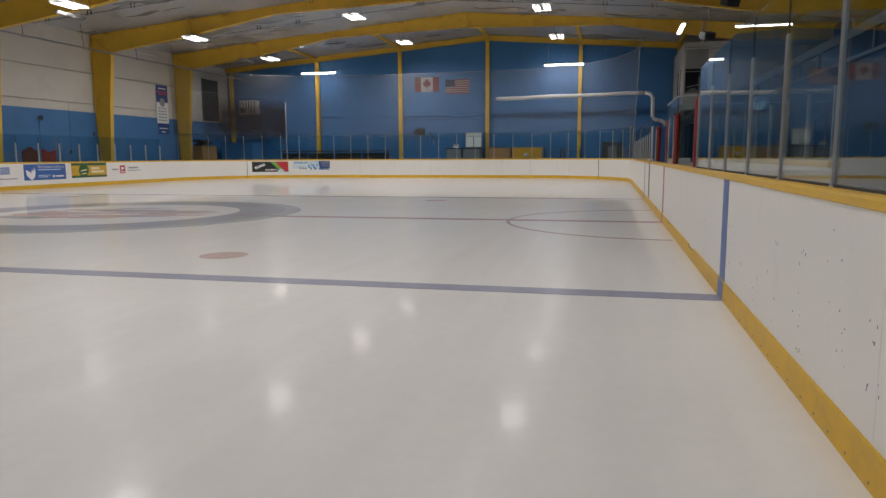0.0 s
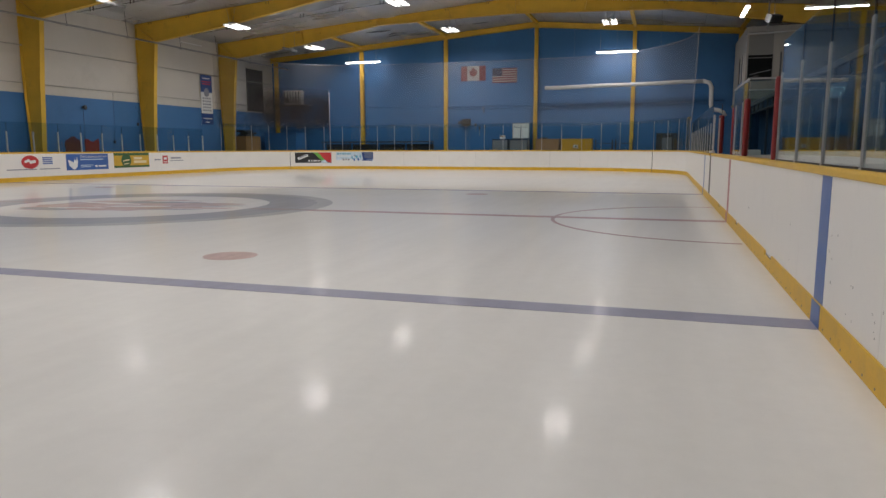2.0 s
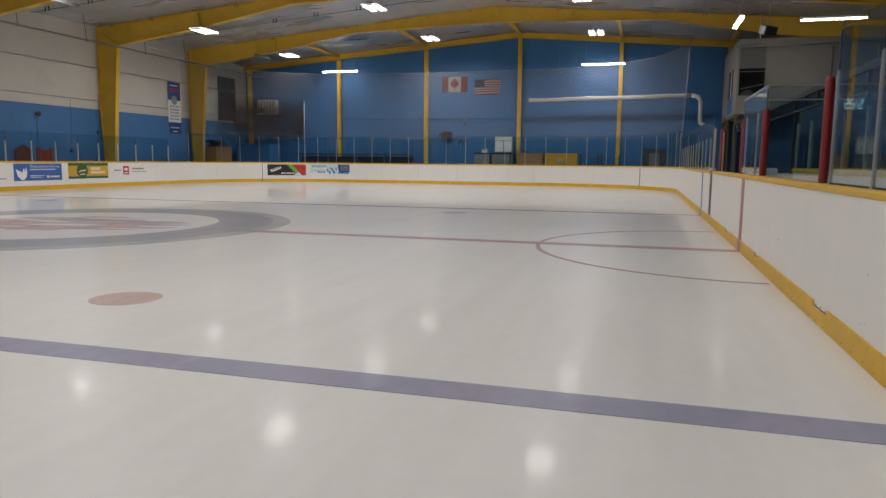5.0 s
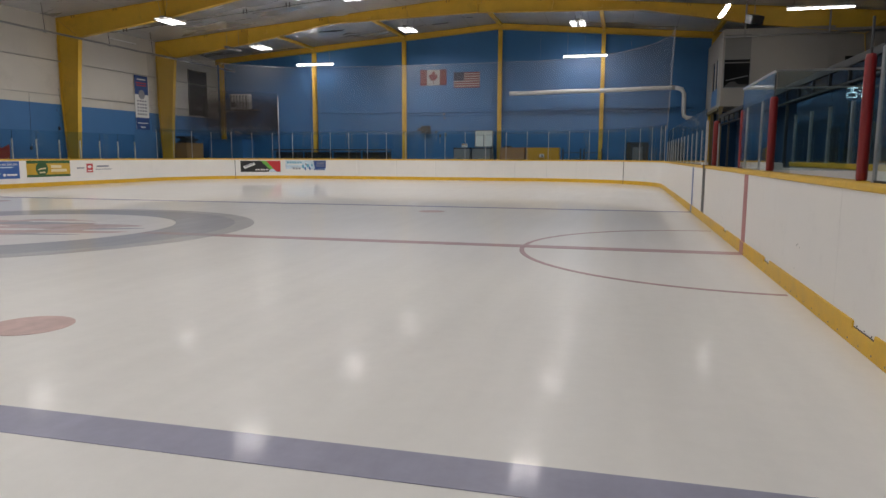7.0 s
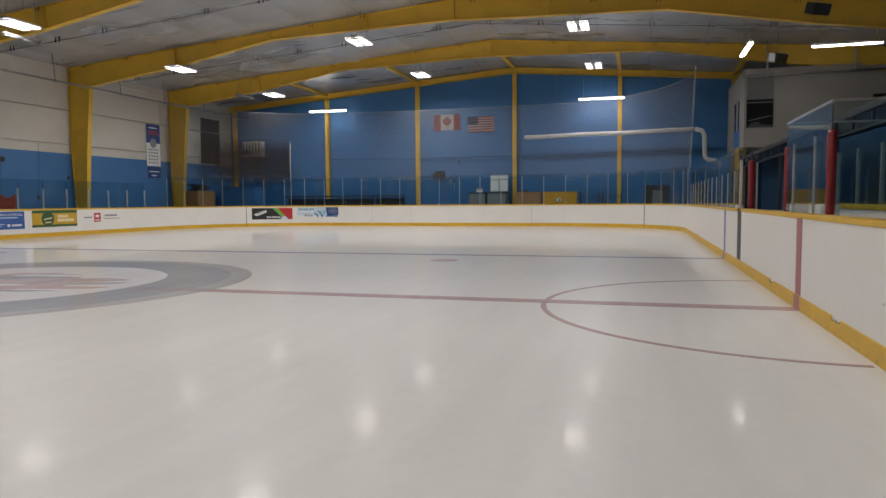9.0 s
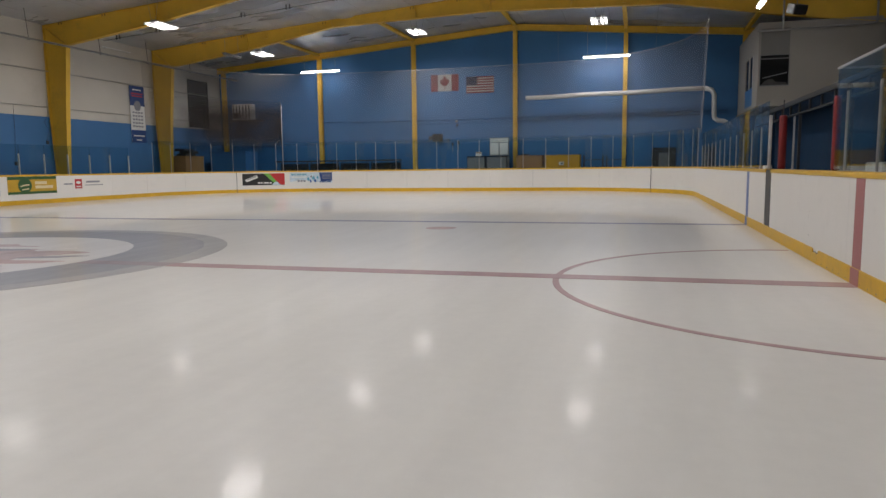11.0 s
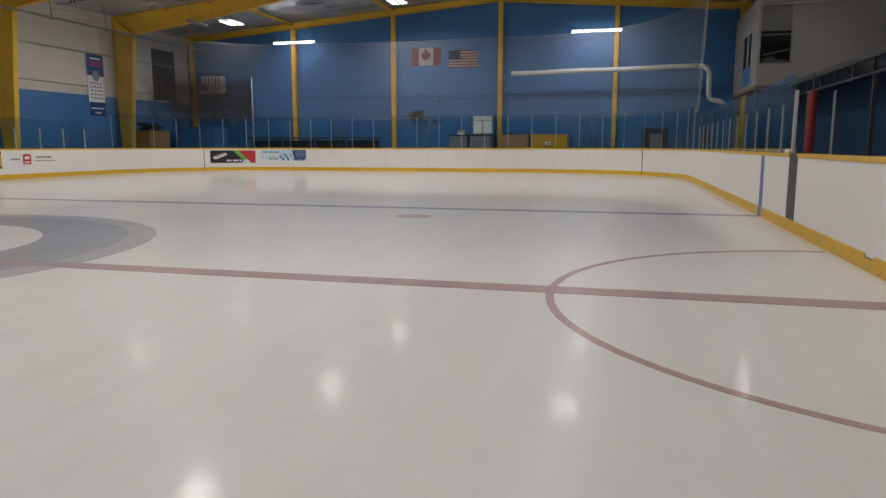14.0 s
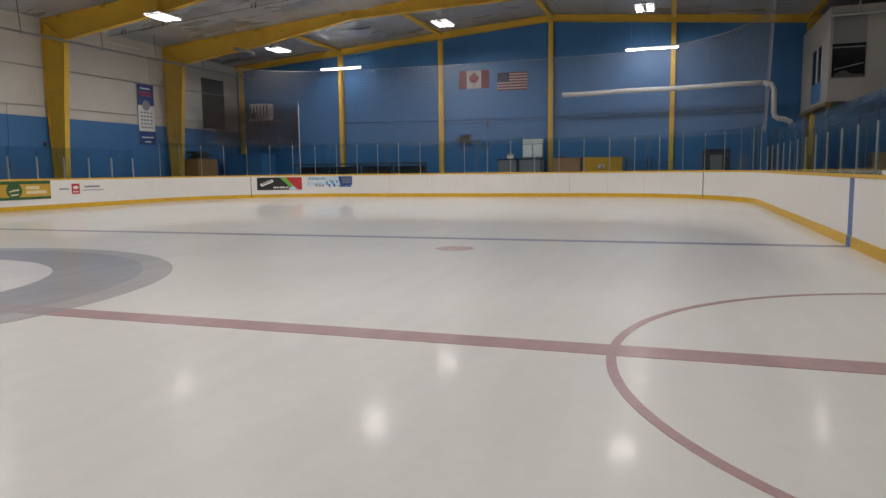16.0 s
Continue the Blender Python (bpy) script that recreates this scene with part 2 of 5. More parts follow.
M_blue_low = mat("blue_dado_paint", (0.050, 0.165, 0.375), 0.5, var=0.12, scale=0.6, fine=25, bump=0.06, dirt=((0.035, 0.12, 0.3), 0.45, 0.8))
M_white_wall = mat("white_wall_paint", (0.57, 0.54, 0.49), 0.6, var=0.07, scale=0.5, fine=18, bump=0.06, dirt=((0.42, 0.40, 0.36), 0.4, 0.7))
# off-white walls of the raised room, their dim light put into the colour
M_room = mat("room_wall_dimmed", (0.33, 0.31, 0.28), 0.6, var=0.07, scale=0.6, fine=18, bump=0.06, dirt=((0.30, 0.28, 0.25), 0.4, 0.8))
M_ceiling = mat("insulation_vinyl", (0.93, 0.93, 0.94), 0.28, metal=0.4, var=0.06, scale=0.5, fine=4, bump=0.4, spec=0.7, stretch=(0.3, 1.5, 1.0))
nt_ = M_ceiling.node_tree
br = nt_.nodes.new("ShaderNodeTexBrick")
br.offset = 0.0
br.inputs["Scale"].default_value = 1.0
br.inputs["Mortar Size"].default_value = 0.018
br.inputs["Mortar Smooth"].default_value = 0.6
br.inputs["Brick Width"].default_value = 7.2
br.inputs["Row Height"].default_value = 2.33
br.inputs["Color1"].default_value = (1, 1, 1, 1)
br.inputs["Color2"].default_value = (0.90, 0.90, 0.91, 1)
br.inputs["Mortar"].default_value = (0.62, 0.61, 0.60, 1)
tc_ = nt_.nodes.new("ShaderNodeTexCoord")
mp_ = nt_.nodes.new("ShaderNodeMapping")
mp_.inputs["Location"].default_value = (14.2, 15.46, 0)
mp_.inputs["Rotation"].default_value = (0, 0, math.pi / 2)
nt_.links.new(tc_.outputs["Object"], mp_.inputs[0])
nt_.links.new(mp_.outputs[0], br.inputs["Vector"])
for n_ in nt_.nodes:
    if n_.type == "BUMP":
        n_.inputs["Distance"].default_value = 0.05
bs_ = nt_.nodes["Principled BSDF"]
mx_ = nt_.nodes.new("ShaderNodeMix")
mx_.data_type, mx_.blend_type = "RGBA", "MULTIPLY"
mx_.inputs["Factor"].default_value = 1.0
nt_.links.new(bs_.inputs["Base Color"].links[0].from_socket, mx_.inputs["A"])
nt_.links.new(br.outputs["Color"], mx_.inputs["B"])
nt_.links.new(mx_.outputs["Result"], bs_.inputs["Base Color"])
M_alu = mat("aluminium", (0.55, 0.56, 0.57), 0.35, metal=0.75, var=0.08, scale=6, fine=80, bump=0.02)
M_alu_pale = mat("pale_aluminium", (0.60, 0.60, 0.59), 0.4, metal=0.25, var=0.08, scale=6, fine=80, bump=0.02)
M_galv = mat("galvanised_pipe", (0.33, 0.33, 0.33), 0.45, metal=0.5, var=0.12, scale=4, fine=50, bump=0.03)
M_foil = mat("foil_duct", (0.62, 0.62, 0.61), 0.45, metal=0.1, var=0.12, scale=4, fine=30, bump=0.4)
M_red_pad = mat("red_vinyl", (0.21, 0.011, 0.013), 0.4, var=0.12, scale=5, fine=60, bump=0.08)
M_dark = mat("dark_rubber", (0.05, 0.05, 0.052), 0.6, var=0.2, scale=4, fine=50, bump=0.08)
M_gate = mat("dark_gate_panel", (0.05, 0.051, 0.053), 0.5, var=0.15, scale=3, fine=40, bump=0.04)
M_black = mat("black", (0.015, 0.015, 0.016), 0.5, var=0.2, scale=4, fine=40)
M_concrete = mat("concrete", (0.28, 0.27, 0.26), 0.75, var=0.15, scale=0.8, fine=30, bump=0.15, dirt=((0.18, 0.17, 0.16), 0.5, 0.9))
M_card = mat("cardboard", (0.37, 0.205, 0.085), 0.75, var=0.1, scale=2, fine=30)
M_yellow_box = mat("yellow_box", (0.58, 0.31, 0.01), 0.5, var=0.08, scale=2, fine=30)
M_joint = mat("joint_grey", (0.40, 0.40, 0.39), 0.6, var=0.1)
M_grey_cab = mat("grey_cabinet", (0.20, 0.21, 0.22), 0.5, var=0.1, scale=2, fine=30)
M_white = mat("white_enamel", (0.72, 0.72, 0.71), 0.4, var=0.05, scale=3, fine=40, bump=0.02)
M_redchair = mat("red_plastic", (0.22, 0.02, 0.016), 0.45, var=0.12, scale=4, fine=40)
M_maroon = mat("maroon_cloth", (0.085, 0.022, 0.020), 0.7, var=0.25, scale=5, fine=60)
M_navy = mat("navy_print", (0.02, 0.06, 0.22), 0.4, var=0.08, scale=4, fine=40, bump=0)
M_adblue = mat("blue_print", (0.035, 0.11, 0.36), 0.35, var=0.06, scale=4, fine=40, bump=0)
M_adgreen = mat("green_print", (0.03, 0.10, 0.035), 0.35, var=0.1, scale=4, fine=40, bump=0)
M_adgold = mat("gold_print", (0.55, 0.34, 0.03), 0.35, var=0.12, scale=5, fine=40, bump=0)
M_adred = mat("red_print", (0.50, 0.03, 0.035), 0.35, var=0.08, scale=4, fine=40, bump=0)
M_adlime = mat("lime_print", (0.16, 0.42, 0.07), 0.35, var=0.08, scale=4, fine=40, bump=0)
M_adteal = mat("teal_print", (0.12, 0.36, 0.50), 0.35, var=0.2, scale=6, fine=30, bump=0)
M_adsky = mat("pale_blue_print", (0.52, 0.64, 0.74), 0.35, var=0.3, scale=6, fine=30, bump=0)
M_print_white = mat("white_print", (0.75, 0.75, 0.74), 0.35, var=0.04, scale=4, fine=40, bump=0)
M_print_gold = mat("cream_print", (0.72, 0.62, 0.40), 0.35, var=0.12, scale=14, fine=60, bump=0)
M_print_grey = mat("grey_print", (0.25, 0.26, 0.30), 0.4, var=0.08, scale=4, fine=40, bump=0)
M_flagred = mat("flag_red", (0.15, 0.012, 0.016), 0.8, var=0.1, scale=4, fine=120, bump=0.1)
M_flagwhite = mat("flag_white", (0.35, 0.34, 0.34), 0.8, var=0.06, scale=4, fine=120, bump=0.1)
M_flagblue = mat("flag_blue", (0.022, 0.026, 0.060), 0.8, var=0.1, scale=4, fine=120, bump=0.1)
M_window = mat("dark_window_glass", (0.012, 0.013, 0.014), 0.08, var=0.2, scale=1, fine=5, bump=0, spec=0.03)
M_glass = glass_mat("safety_glass", (0.86, 0.925, 0.935))
M_net = net_mat("netting", (0.25, 0.245, 0.25), 0.18, dim_end=((0.10, 0.098, 0.10), -15.0, -21.0))
M_net_dark = net_mat("dark_netting", (0.028, 0.024, 0.022), 0.82, True)
M_net_hem = net_mat("net_hem", (0.33, 0.32, 0.32), 0.22)
M_louvre = mat("louvre_paint", (0.10, 0.097, 0.09), 0.6, var=0.15, scale=3, fine=40, bump=0.05)
M_rail = mat("rail_paint", (0.40, 0.385, 0.355), 0.6, var=0.15, scale=2, fine=40)
M_rope = mat("net_binding", (0.34, 0.33, 0.33), 0.8, var=0.1, scale=6, fine=90)
# blue walls round the lobby: shade under the overhang darkened into the colour
M_lobby_shaded = mat("lobby_blue_shaded", (0.010, 0.042, 0.10), 0.6, var=0.14, scale=0.6, fine=20, bump=0.05, spec=0.2, dirt=((0.008, 0.028, 0.065), 0.5, 0.7))
M_olive = mat("olive_steel_paint", (0.17, 0.135, 0.06), 0.55, var=0.12, scale=1.2, fine=30, bump=0.04)
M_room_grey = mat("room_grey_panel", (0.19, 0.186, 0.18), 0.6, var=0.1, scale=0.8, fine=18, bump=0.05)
M_digit = glow_mat("clock_digits", (0.75, 0.92, 1.0), 1.3)
M_tube = glow_mat("lamp_tube", LAMP_WARM, 6.0)
M_strip = glow_mat("strip_tube", LAMP_WARM, STRIP_GLOW)
M_strip_old = glow_mat("aged_strip_tube", LAMP_WARM, STRIP_GLOW * 0.45)
M_strip_new = glow_mat("new_strip_tube", LAMP_WARM, STRIP_GLOW * 3.2)
M_scuff = mat("scuff", (0.20, 0.19, 0.185), 0.5, var=0.3, scale=20, fine=80, bump=0)


# ---- mesh helpers ----
def bm_new():
    return bmesh.new()


def add_box(bm, x0, y0, z0, x1, y1, z1, m=None):
    co = [(x, y, z) for z in (z0, z1) for y in (y0, y1) for x in (x0, x1)]
    v = [bm.verts.new(m @ Vector(c) if m else c) for c in co]
    for f in ((0, 2, 3, 1), (4, 5, 7, 6), (0, 1, 5, 4), (2, 6, 7, 3), (0, 4, 6, 2), (1, 3, 7, 5)):
        bm.faces.new([v[i] for i in f])
    return v


def add_tube(bm, p, q, r, n=10, r2=None):
    p, q = Vector(p), Vector(q)
    d = (q - p).normalized()
    a = d.orthogonal().normalized()
    b = d.cross(a)
    rings = []
    for c, rad in ((p, r), (q, r if r2 is None else r2)):
        rings.append([bm.verts.new(c + rad * (math.cos(2 * math.pi * k / n) * a + math.sin(2 * math.pi * k / n) * b)) for k in range(n)])
    for k in range(n):
        bm.faces.new((rings[0][k], rings[0][(k + 1) % n], rings[1][(k + 1) % n], rings[1][k]))
    bm.faces.new(rings[0][::-1])
    bm.faces.new(rings[1])


def add_sweep(bm, pts, r, n=12):
    """A round tube through a list of points, kept upright."""
    rings = []
    for i, p in enumerate(pts):
        d = (pts[min(i + 1, len(pts) - 1)] - pts[max(i - 1, 0)]).normalized()
        a = Vector((0, 1, 0))
        b = d.cross(a).normalized()
        rings.append([bm.verts.new(p + r * (math.cos(2 * math.pi * k / n) * a + math.sin(2 * math.pi * k / n) * b)) for k in range(n)])
    for p, q in zip(rings, rings[1:]):
        for k in range(n):
            bm.faces.new((p[k], p[(k + 1) % n], q[(k + 1) % n], q[k]))
    bm.faces.new(rings[0][::-1])
    bm.faces.new(rings[-1])


def add_poly(bm, pts, thick):
    """A plate: a flat polygon with a thickness vector."""
    t = Vector(thick)
    a = [bm.verts.new(Vector(p)) for p in pts]
    b = [bm.verts.new(Vector(p) + t) for p in pts]
    bm.faces.new(a)
    bm.faces.new(b[::-1])
    n = len(pts)
    for i in range(n):
        bm.faces.new((a[i], b[i], b[(i + 1) % n], a[(i + 1) % n]))


def finish(bm, bevel=0.0):
    if bevel:
        bmesh.ops.bevel(bm, geom=bm.edges[:], offset=bevel, segments=2, affect="EDGES", clamp_overlap=True)
    bmesh.ops.recalc_face_normals(bm, faces=bm.faces[:])


def mesh_of(name, bm, material, bevel=0.0, smooth=False):
    finish(bm, bevel)
    me = bpy.data.meshes.new(name)
    bm.to_mesh(me)
    bm.free()
    me.materials.append(material)
    if smooth:
        for p in me.polygons:
            p.use_smooth = True
    return me


def part(name, bm, material, parent=None, label="", bevel=0.0, smooth=False):
    ob = new(name, mesh_of(name, bm, material, bevel, smooth))
    if parent is not None:
        ob.parent = parent
    if label:
        ob["label"] = label
    return ob


def thing(name, label, category, group="", kind="", at=(0, 0, 0)):
    ob = new(name)
    ob.empty_display_size = 0.2
    ob.location = at
    return tagged(ob, label, category, group, kind)


def structure(name, bm, material, label, category, bevel=0.0, smooth=False):
    return tagged(part(name, bm, material, None, "", bevel, smooth), label, category, "", "structure")


def box_part(name, c0, c1, material, parent, label="", bevel=0.0):
    bm = bm_new()
    add_box(bm, *c0, *c1)
    return part(name, bm, material, parent, label, bevel)


# ---- plan ----
W, END, RAD = 25.9, 28.2, 6.7          # ice width, half length, corner radius
STR = END - RAD                        # straight side runs from -STR to STR
CORN = RAD * math.pi / 2
XL, XR, YB = -28.0, 9.8, 31.4          # inner faces of the hall's walls
RIDGE, RIDGE_Z, SLOPE = -9.1, 9.42, 0.0838
CAP0, CAP1 = 1.126, 1.19


def roof_z(x):
    return RIDGE_Z - SLOPE * abs(x - RIDGE)


S_A = 2 * STR                          # right side ends
S_B = S_A + CORN
S_C = S_B + (W - 2 * RAD)
S_D = S_C + CORN                       # left side begins
S_E = S_D + 2 * STR
S_F = S_E + CORN
S_G = S_F + (W - 2 * RAD)
S_H = S_G + CORN


def rink(s):
    """Point and outward direction on the boards' inner face at s metres from the right side's near end."""
    s = s % S_H
    if s <= S_A:
        return (0.0, -STR + s), (1.0, 0.0)
    if s <= S_B:
        a, c = (s - S_A) / RAD, (-RAD, STR)
    elif s <= S_C:
        return (-RAD - (s - S_B), END), (0.0, 1.0)
    elif s <= S_D:
        a, c = math.pi / 2 + (s - S_C) / RAD, (-W + RAD, STR)
    elif s <= S_E:
        return (-W, STR - (s - S_D)), (-1.0, 0.0)
    elif s <= S_F:
        a, c = math.pi + (s - S_E) / RAD, (-W + RAD, -STR)
    elif s <= S_G:
        return (-W + RAD + (s - S_F), -END), (0.0, -1.0)
    else:
        a, c = 1.5 * math.pi + (s - S_G) / RAD, (-RAD, -STR)
    n = (math.cos(a), math.sin(a))
    return (c[0] + RAD * n[0], c[1] + RAD * n[1]), n


def stops(s0, s1, step=0.2):
    cuts = sorted({s0, s1} | {c for c in (S_A, S_B, S_C, S_D, S_E, S_F, S_G) if s0 < c < s1})
    out = [cuts[0]]
    for a, b in zip(cuts, cuts[1:]):
        mid = (a + b) / 2
        curved = S_A < mid < S_B or S_C < mid < S_D or S_E < mid < S_F or S_G < mid < S_H
        k = max(1, math.ceil((b - a) / step)) if curved else 1
        out += [a + (b - a) * (i + 1) / k for i in range(k)]
    return out


def add_run(bm, s0, s1, profile, step=0.2):
    """A solid that follows the boards: profile is a list of (outward offset, height)."""
    rings = []
    for s in stops(s0, s1, step):
        (x, y), (nx, ny) = rink(s)
        rings.append([bm.verts.new((x + o * nx, y + o * ny, z)) for o, z in profile])
    n = len(profile)
    for a, b in zip(rings, rings[1:]):
        for i in range(n):
            bm.faces.new((a[i], a[(i + 1) % n], b[(i + 1) % n], b[i]))
    bm.faces.new(rings[0][::-1])
    bm.faces.new(rings[-1])


def rect(o0, o1, z0, z1):
    return [(o0, z0), (o1, z0), (o1, z1), (o0, z1)]


def s_right(y):
    return y + STR


def s_left(y):
    return S_D + (STR - y)


# ---- hall: floor, walls, ceiling ----
bm = bm_new()
add_box(bm, XL - 0.3, -YB - 0.3, -0.30, XR + 0.3, YB + 0.3, -0.02)
structure("floor", bm, M_concrete, "grey concrete slab floor around the rink", "floor")

bm = bm_new()
add_poly(bm, [(*rink(s)[0], 0.0) for s in stops(0, S_H, 0.4)[:-1]], (0, 0, -0.015))
structure("ice", bm, M_ice, "smooth resurfaced white ice sheet with faint scratches", "ice")


def end_wall(name, y0, y1):
    bm = bm_new()
    pts = [(XL - 0.3, y0, -0.02), (XR + 0.3, y0, -0.02), (XR + 0.3, y0, roof_z(XR)), (RIDGE, y0, RIDGE_Z), (XL - 0.3, y0, roof_z(XL))]
    add_poly(bm, pts, (0, y1 - y0, 0))
    return structure(name, bm, M_blue, "blue painted metal panel end wall", "wall")


end_wall("wall_north", YB, YB + 0.25)
end_wall("wall_south", -YB - 0.25, -YB)
DADO = 3.76
for name, x0, x1, xd in (("wall_west", XL - 0.3, XL, XL + 0.035), ("wall_east", XR, XR + 0.3, XR - 0.035)):
    bm = bm_new()
    add_box(bm, x0, -YB, -0.02, x1, YB, roof_z(XL) - 0.01)
    structure(name, bm, M_white_wall if x0 < 0 else M_lobby_shaded, "off-white painted upper side wall with girt lines" if x0 < 0 else "blue side wall behind the lobby, shade put into its colour", "wall")
bm = bm_new()
add_box(bm, XL, -YB, -0.02, XL + 0.03, YB, DADO)
structure("wall_west_dado", bm, M_blue_low, "blue painted lower half of the side wall", "wall")
bm = bm_new()
add_box(bm, XR - 0.03, -YB, -0.02, XR, YB, DADO)
structure("wall_east_dado", bm, M_blue_low, "blue painted lower half of the side wall", "wall")

# ceiling: draped insulation that sags between the purlins
bm = bm_new()
NX, NY = 162, 190
grid = []
for i in range(NX + 1):
    x = XL - 0.3 + (XR - XL + 0.6) * i / NX
    row = []
    for j in range(NY + 1):
        y = -YB - 0.2 + (2 * YB + 0.4) * j / NY
        u = (x + 15.46) / 2.33                      # seams along the hall every 2.33 m
        sag = 0.09 * math.sin(math.pi * (u % 1.0)) ** 0.7 + 0.022 * noise.noise((x * 0.35, y * 3.4, 5.0)) + 0.06 * noise.noise((x * 0.7, y * 0.6, 3.0)) + 0.03 * noise.noise((x * 0.9, y * 2.2, 9.0))
        drop = 0.27 * min(1.0, max(0.0, (y - 25.4) / 5.4))      # the lining slopes down to the end beam
        row.append(bm.verts.new((x, y, roof_z(x) + 0.08 - sag * (1 - 0.5 * (drop > 0.2)) - drop)))
    grid.append(row)
for i in range(NX):
    for j in range(NY):
        bm.faces.new((grid[i][j], grid[i][j + 1], grid[i + 1][j + 1], grid[i + 1][j]))
bmesh.ops.solidify(bm, geom=bm.faces[:], thickness=-0.06)
structure("ceiling", bm, M_ceiling, "grey vinyl faced roof insulation sagging between purlins", "ceiling", smooth=True)


# straps between the frames that hold the insulation up, with black clips
def roof_strap(y):
    t = thing("roof_strap", "thin dark strap and clips under the roof insulation", "strap", "roof straps")
    for sx in (-1, 1):
        x1 = XL if sx < 0 else XR
        bm = bm_new()
        add_tube(bm, (RIDGE, y, RIDGE_Z - 0.10), (x1, y, roof_z(x1) - 0.10), 0.012, 6)
        part("cable", bm, M_dark, t)
    for k in range(-5, 11):
        x = -15.46 + 2.33 * k
        if (k * 3 + int(y)) % 4 == 0:
            continue
        for e in (-0.09, 0.09):
            bm = bm_new()
            z = roof_z(x + e) - 0.10
            add_box(bm, x + e - 0.016, y - 0.02, z - 0.05, x + e + 0.016, y + 0.02, z + 0.16)
            part("clip", bm, M_black, t)
    return t


for y in (21.5, 14.0, 7.1, -0.1, -7.4, -14.6, -21.9):
    roof_strap(y)


# ---- steel frames ----
def frame_section(name, outer, inner, y, parent, fl=0.24):
    """A tapered I-section between an outer and an inner line of (x, z) points of equal count."""
    bm = bm_new()
    add_poly(bm, [(x, y - 0.008, z) for x, z in list(outer) + list(inner)[::-1]], (0, 0.016, 0))
    part(name, bm, M_steel_y, parent)
    for nm, line in (("outer_flange", outer), ("inner_flange", inner)):
        bm = bm_new()
        rings = []
        for i, p in enumerate(line):
            q, r = line[max(i - 1, 0)], line[min(i + 1, len(line) - 1)]
            d = Vector((r[0] - q[0], 0, r[1] - q[1])).normalized()
            n = Vector((-d.z, 0, d.x)) * 0.02
            c = Vector((p[0], y, p[1]))
            rings.append([bm.verts.new(c + Vector((0, s_ * fl / 2, 0)) + k * n) for s_, k in ((-1, 0), (1, 0), (1, 1), (-1, 1))])
        for a, b in zip(rings, rings[1:]):
            for i in range(4):
                bm.faces.new((a[i], a[(i + 1) % 4], b[(i + 1) % 4], b[i]))
        bm.faces.new(rings[0][::-1])
        bm.faces.new(rings[-1])
        part(nm, bm, M_steel_y, parent)


def mirror(pts):
    return [(2 * RIDGE - x, z) for x, z in pts]


def steel_frame(y):
    t = thing("steel_frame", "yellow painted tapered steel portal frame spanning the hall", "steel frame", "portal frames", at=(0, 0, 0))
    top = lambda x: roof_z(x) - 0.04
    col_o = [(-27.68, -0.02), (XL + 0.08, 4.2), (XL + 0.06, 6.85)]
    col_i = [(-27.22, -0.02), (-26.96, 4.2), (-26.72, 6.85)]
    raf_o = [(XL + 0.06, top(XL) - 0.03), (-22.2, top(-22.2)), (-17.2, top(-17.2)), (RIDGE, top(RIDGE))]
    raf_i = [(-26.72, 6.86), (-22.2, 7.47), (-17.2, 8.35), (RIDGE, 8.58)]
    for f in (lambda p: p, mirror):
        frame_section("column", f(col_o), f(col_i), y, t)
        frame_section("rafter", f(raf_o), f(raf_i), y, t)
    for sx in (1, -1):
        mx = (lambda x: x) if sx == 1 else (lambda x: 2 * RIDGE - x)
        bm = bm_new()
        add_poly(bm, [(mx(XL + 0.06), y - 0.008, 6.85), (mx(-26.72), y - 0.008, 6.85), (mx(XL + 0.06), y - 0.008, top(XL) - 0.03)], (0, 0.016, 0))
        add_box(bm, min(mx(XL + 0.06), mx(XL + 0.08)), y - 0.12, 6.85, max(mx(XL + 0.06), mx(XL + 0.08)), y + 0.12, top(XL) - 0.03)
        part("knee_plate", bm, M_steel_y, t)
        bm = bm_new()
        a, b = Vector((mx(-26.74), y - 0.11, 6.87)), Vector((mx(XL + 0.08), y - 0.11, top(XL) - 0.08))
        add_poly(bm, [a, b, b + Vector((0, 0, -0.03)), a + Vector((0, 0, -0.03))], (0, 0.22, 0))
        part("knee_stiffener", bm, M_steel_y, t)
        for x in (-17.2, -22.0, -12.8):
            bm = bm_new()
            zb = np.interp(x, [-26.72, -22.2, -17.2, RIDGE], [6.86, 7.47, 8.35, 8.58])
            lean = -0.10 * sx
            add_poly(bm, [(mx(x) - 0.02, y - 0.118, zb + 0.03), (mx(x) + 0.02, y - 0.118, zb + 0.03), (mx(x) + 0.02 + lean, y - 0.118, top(x) - 0.02), (mx(x) - 0.02 + lean, y - 0.118, top(x) - 0.02)], (0, 0.236, 0))
            part("web_stiffener", bm, M_steel_y, t)
    for k in range(-5, 11):
        x = -15.3 + 2.33 * k
        if (k * 7 + int(y)) % 5 < 2:
            continue
        for e in (-0.07, 0.07):
            bm = bm_new()
            add_box(bm, x + e - 0.014, y - 0.15, roof_z(x + e) - 0.17, x + e + 0.014, y - 0.125, roof_z(x + e) - 0.06)
            part("purlin_clip", bm, M_black, t, "small black clip")
    box_part("ridge_plate", (RIDGE - 0.015, y - 0.14, 8.60), (RIDGE + 0.015, y + 0.14, top(RIDGE) - 0.02), M_steel_y, t)
    return t


for y in (25.1, 17.86, 10.75, 3.5, -3.75, -11.0, -18.25, -25.5):
    steel_frame(y)

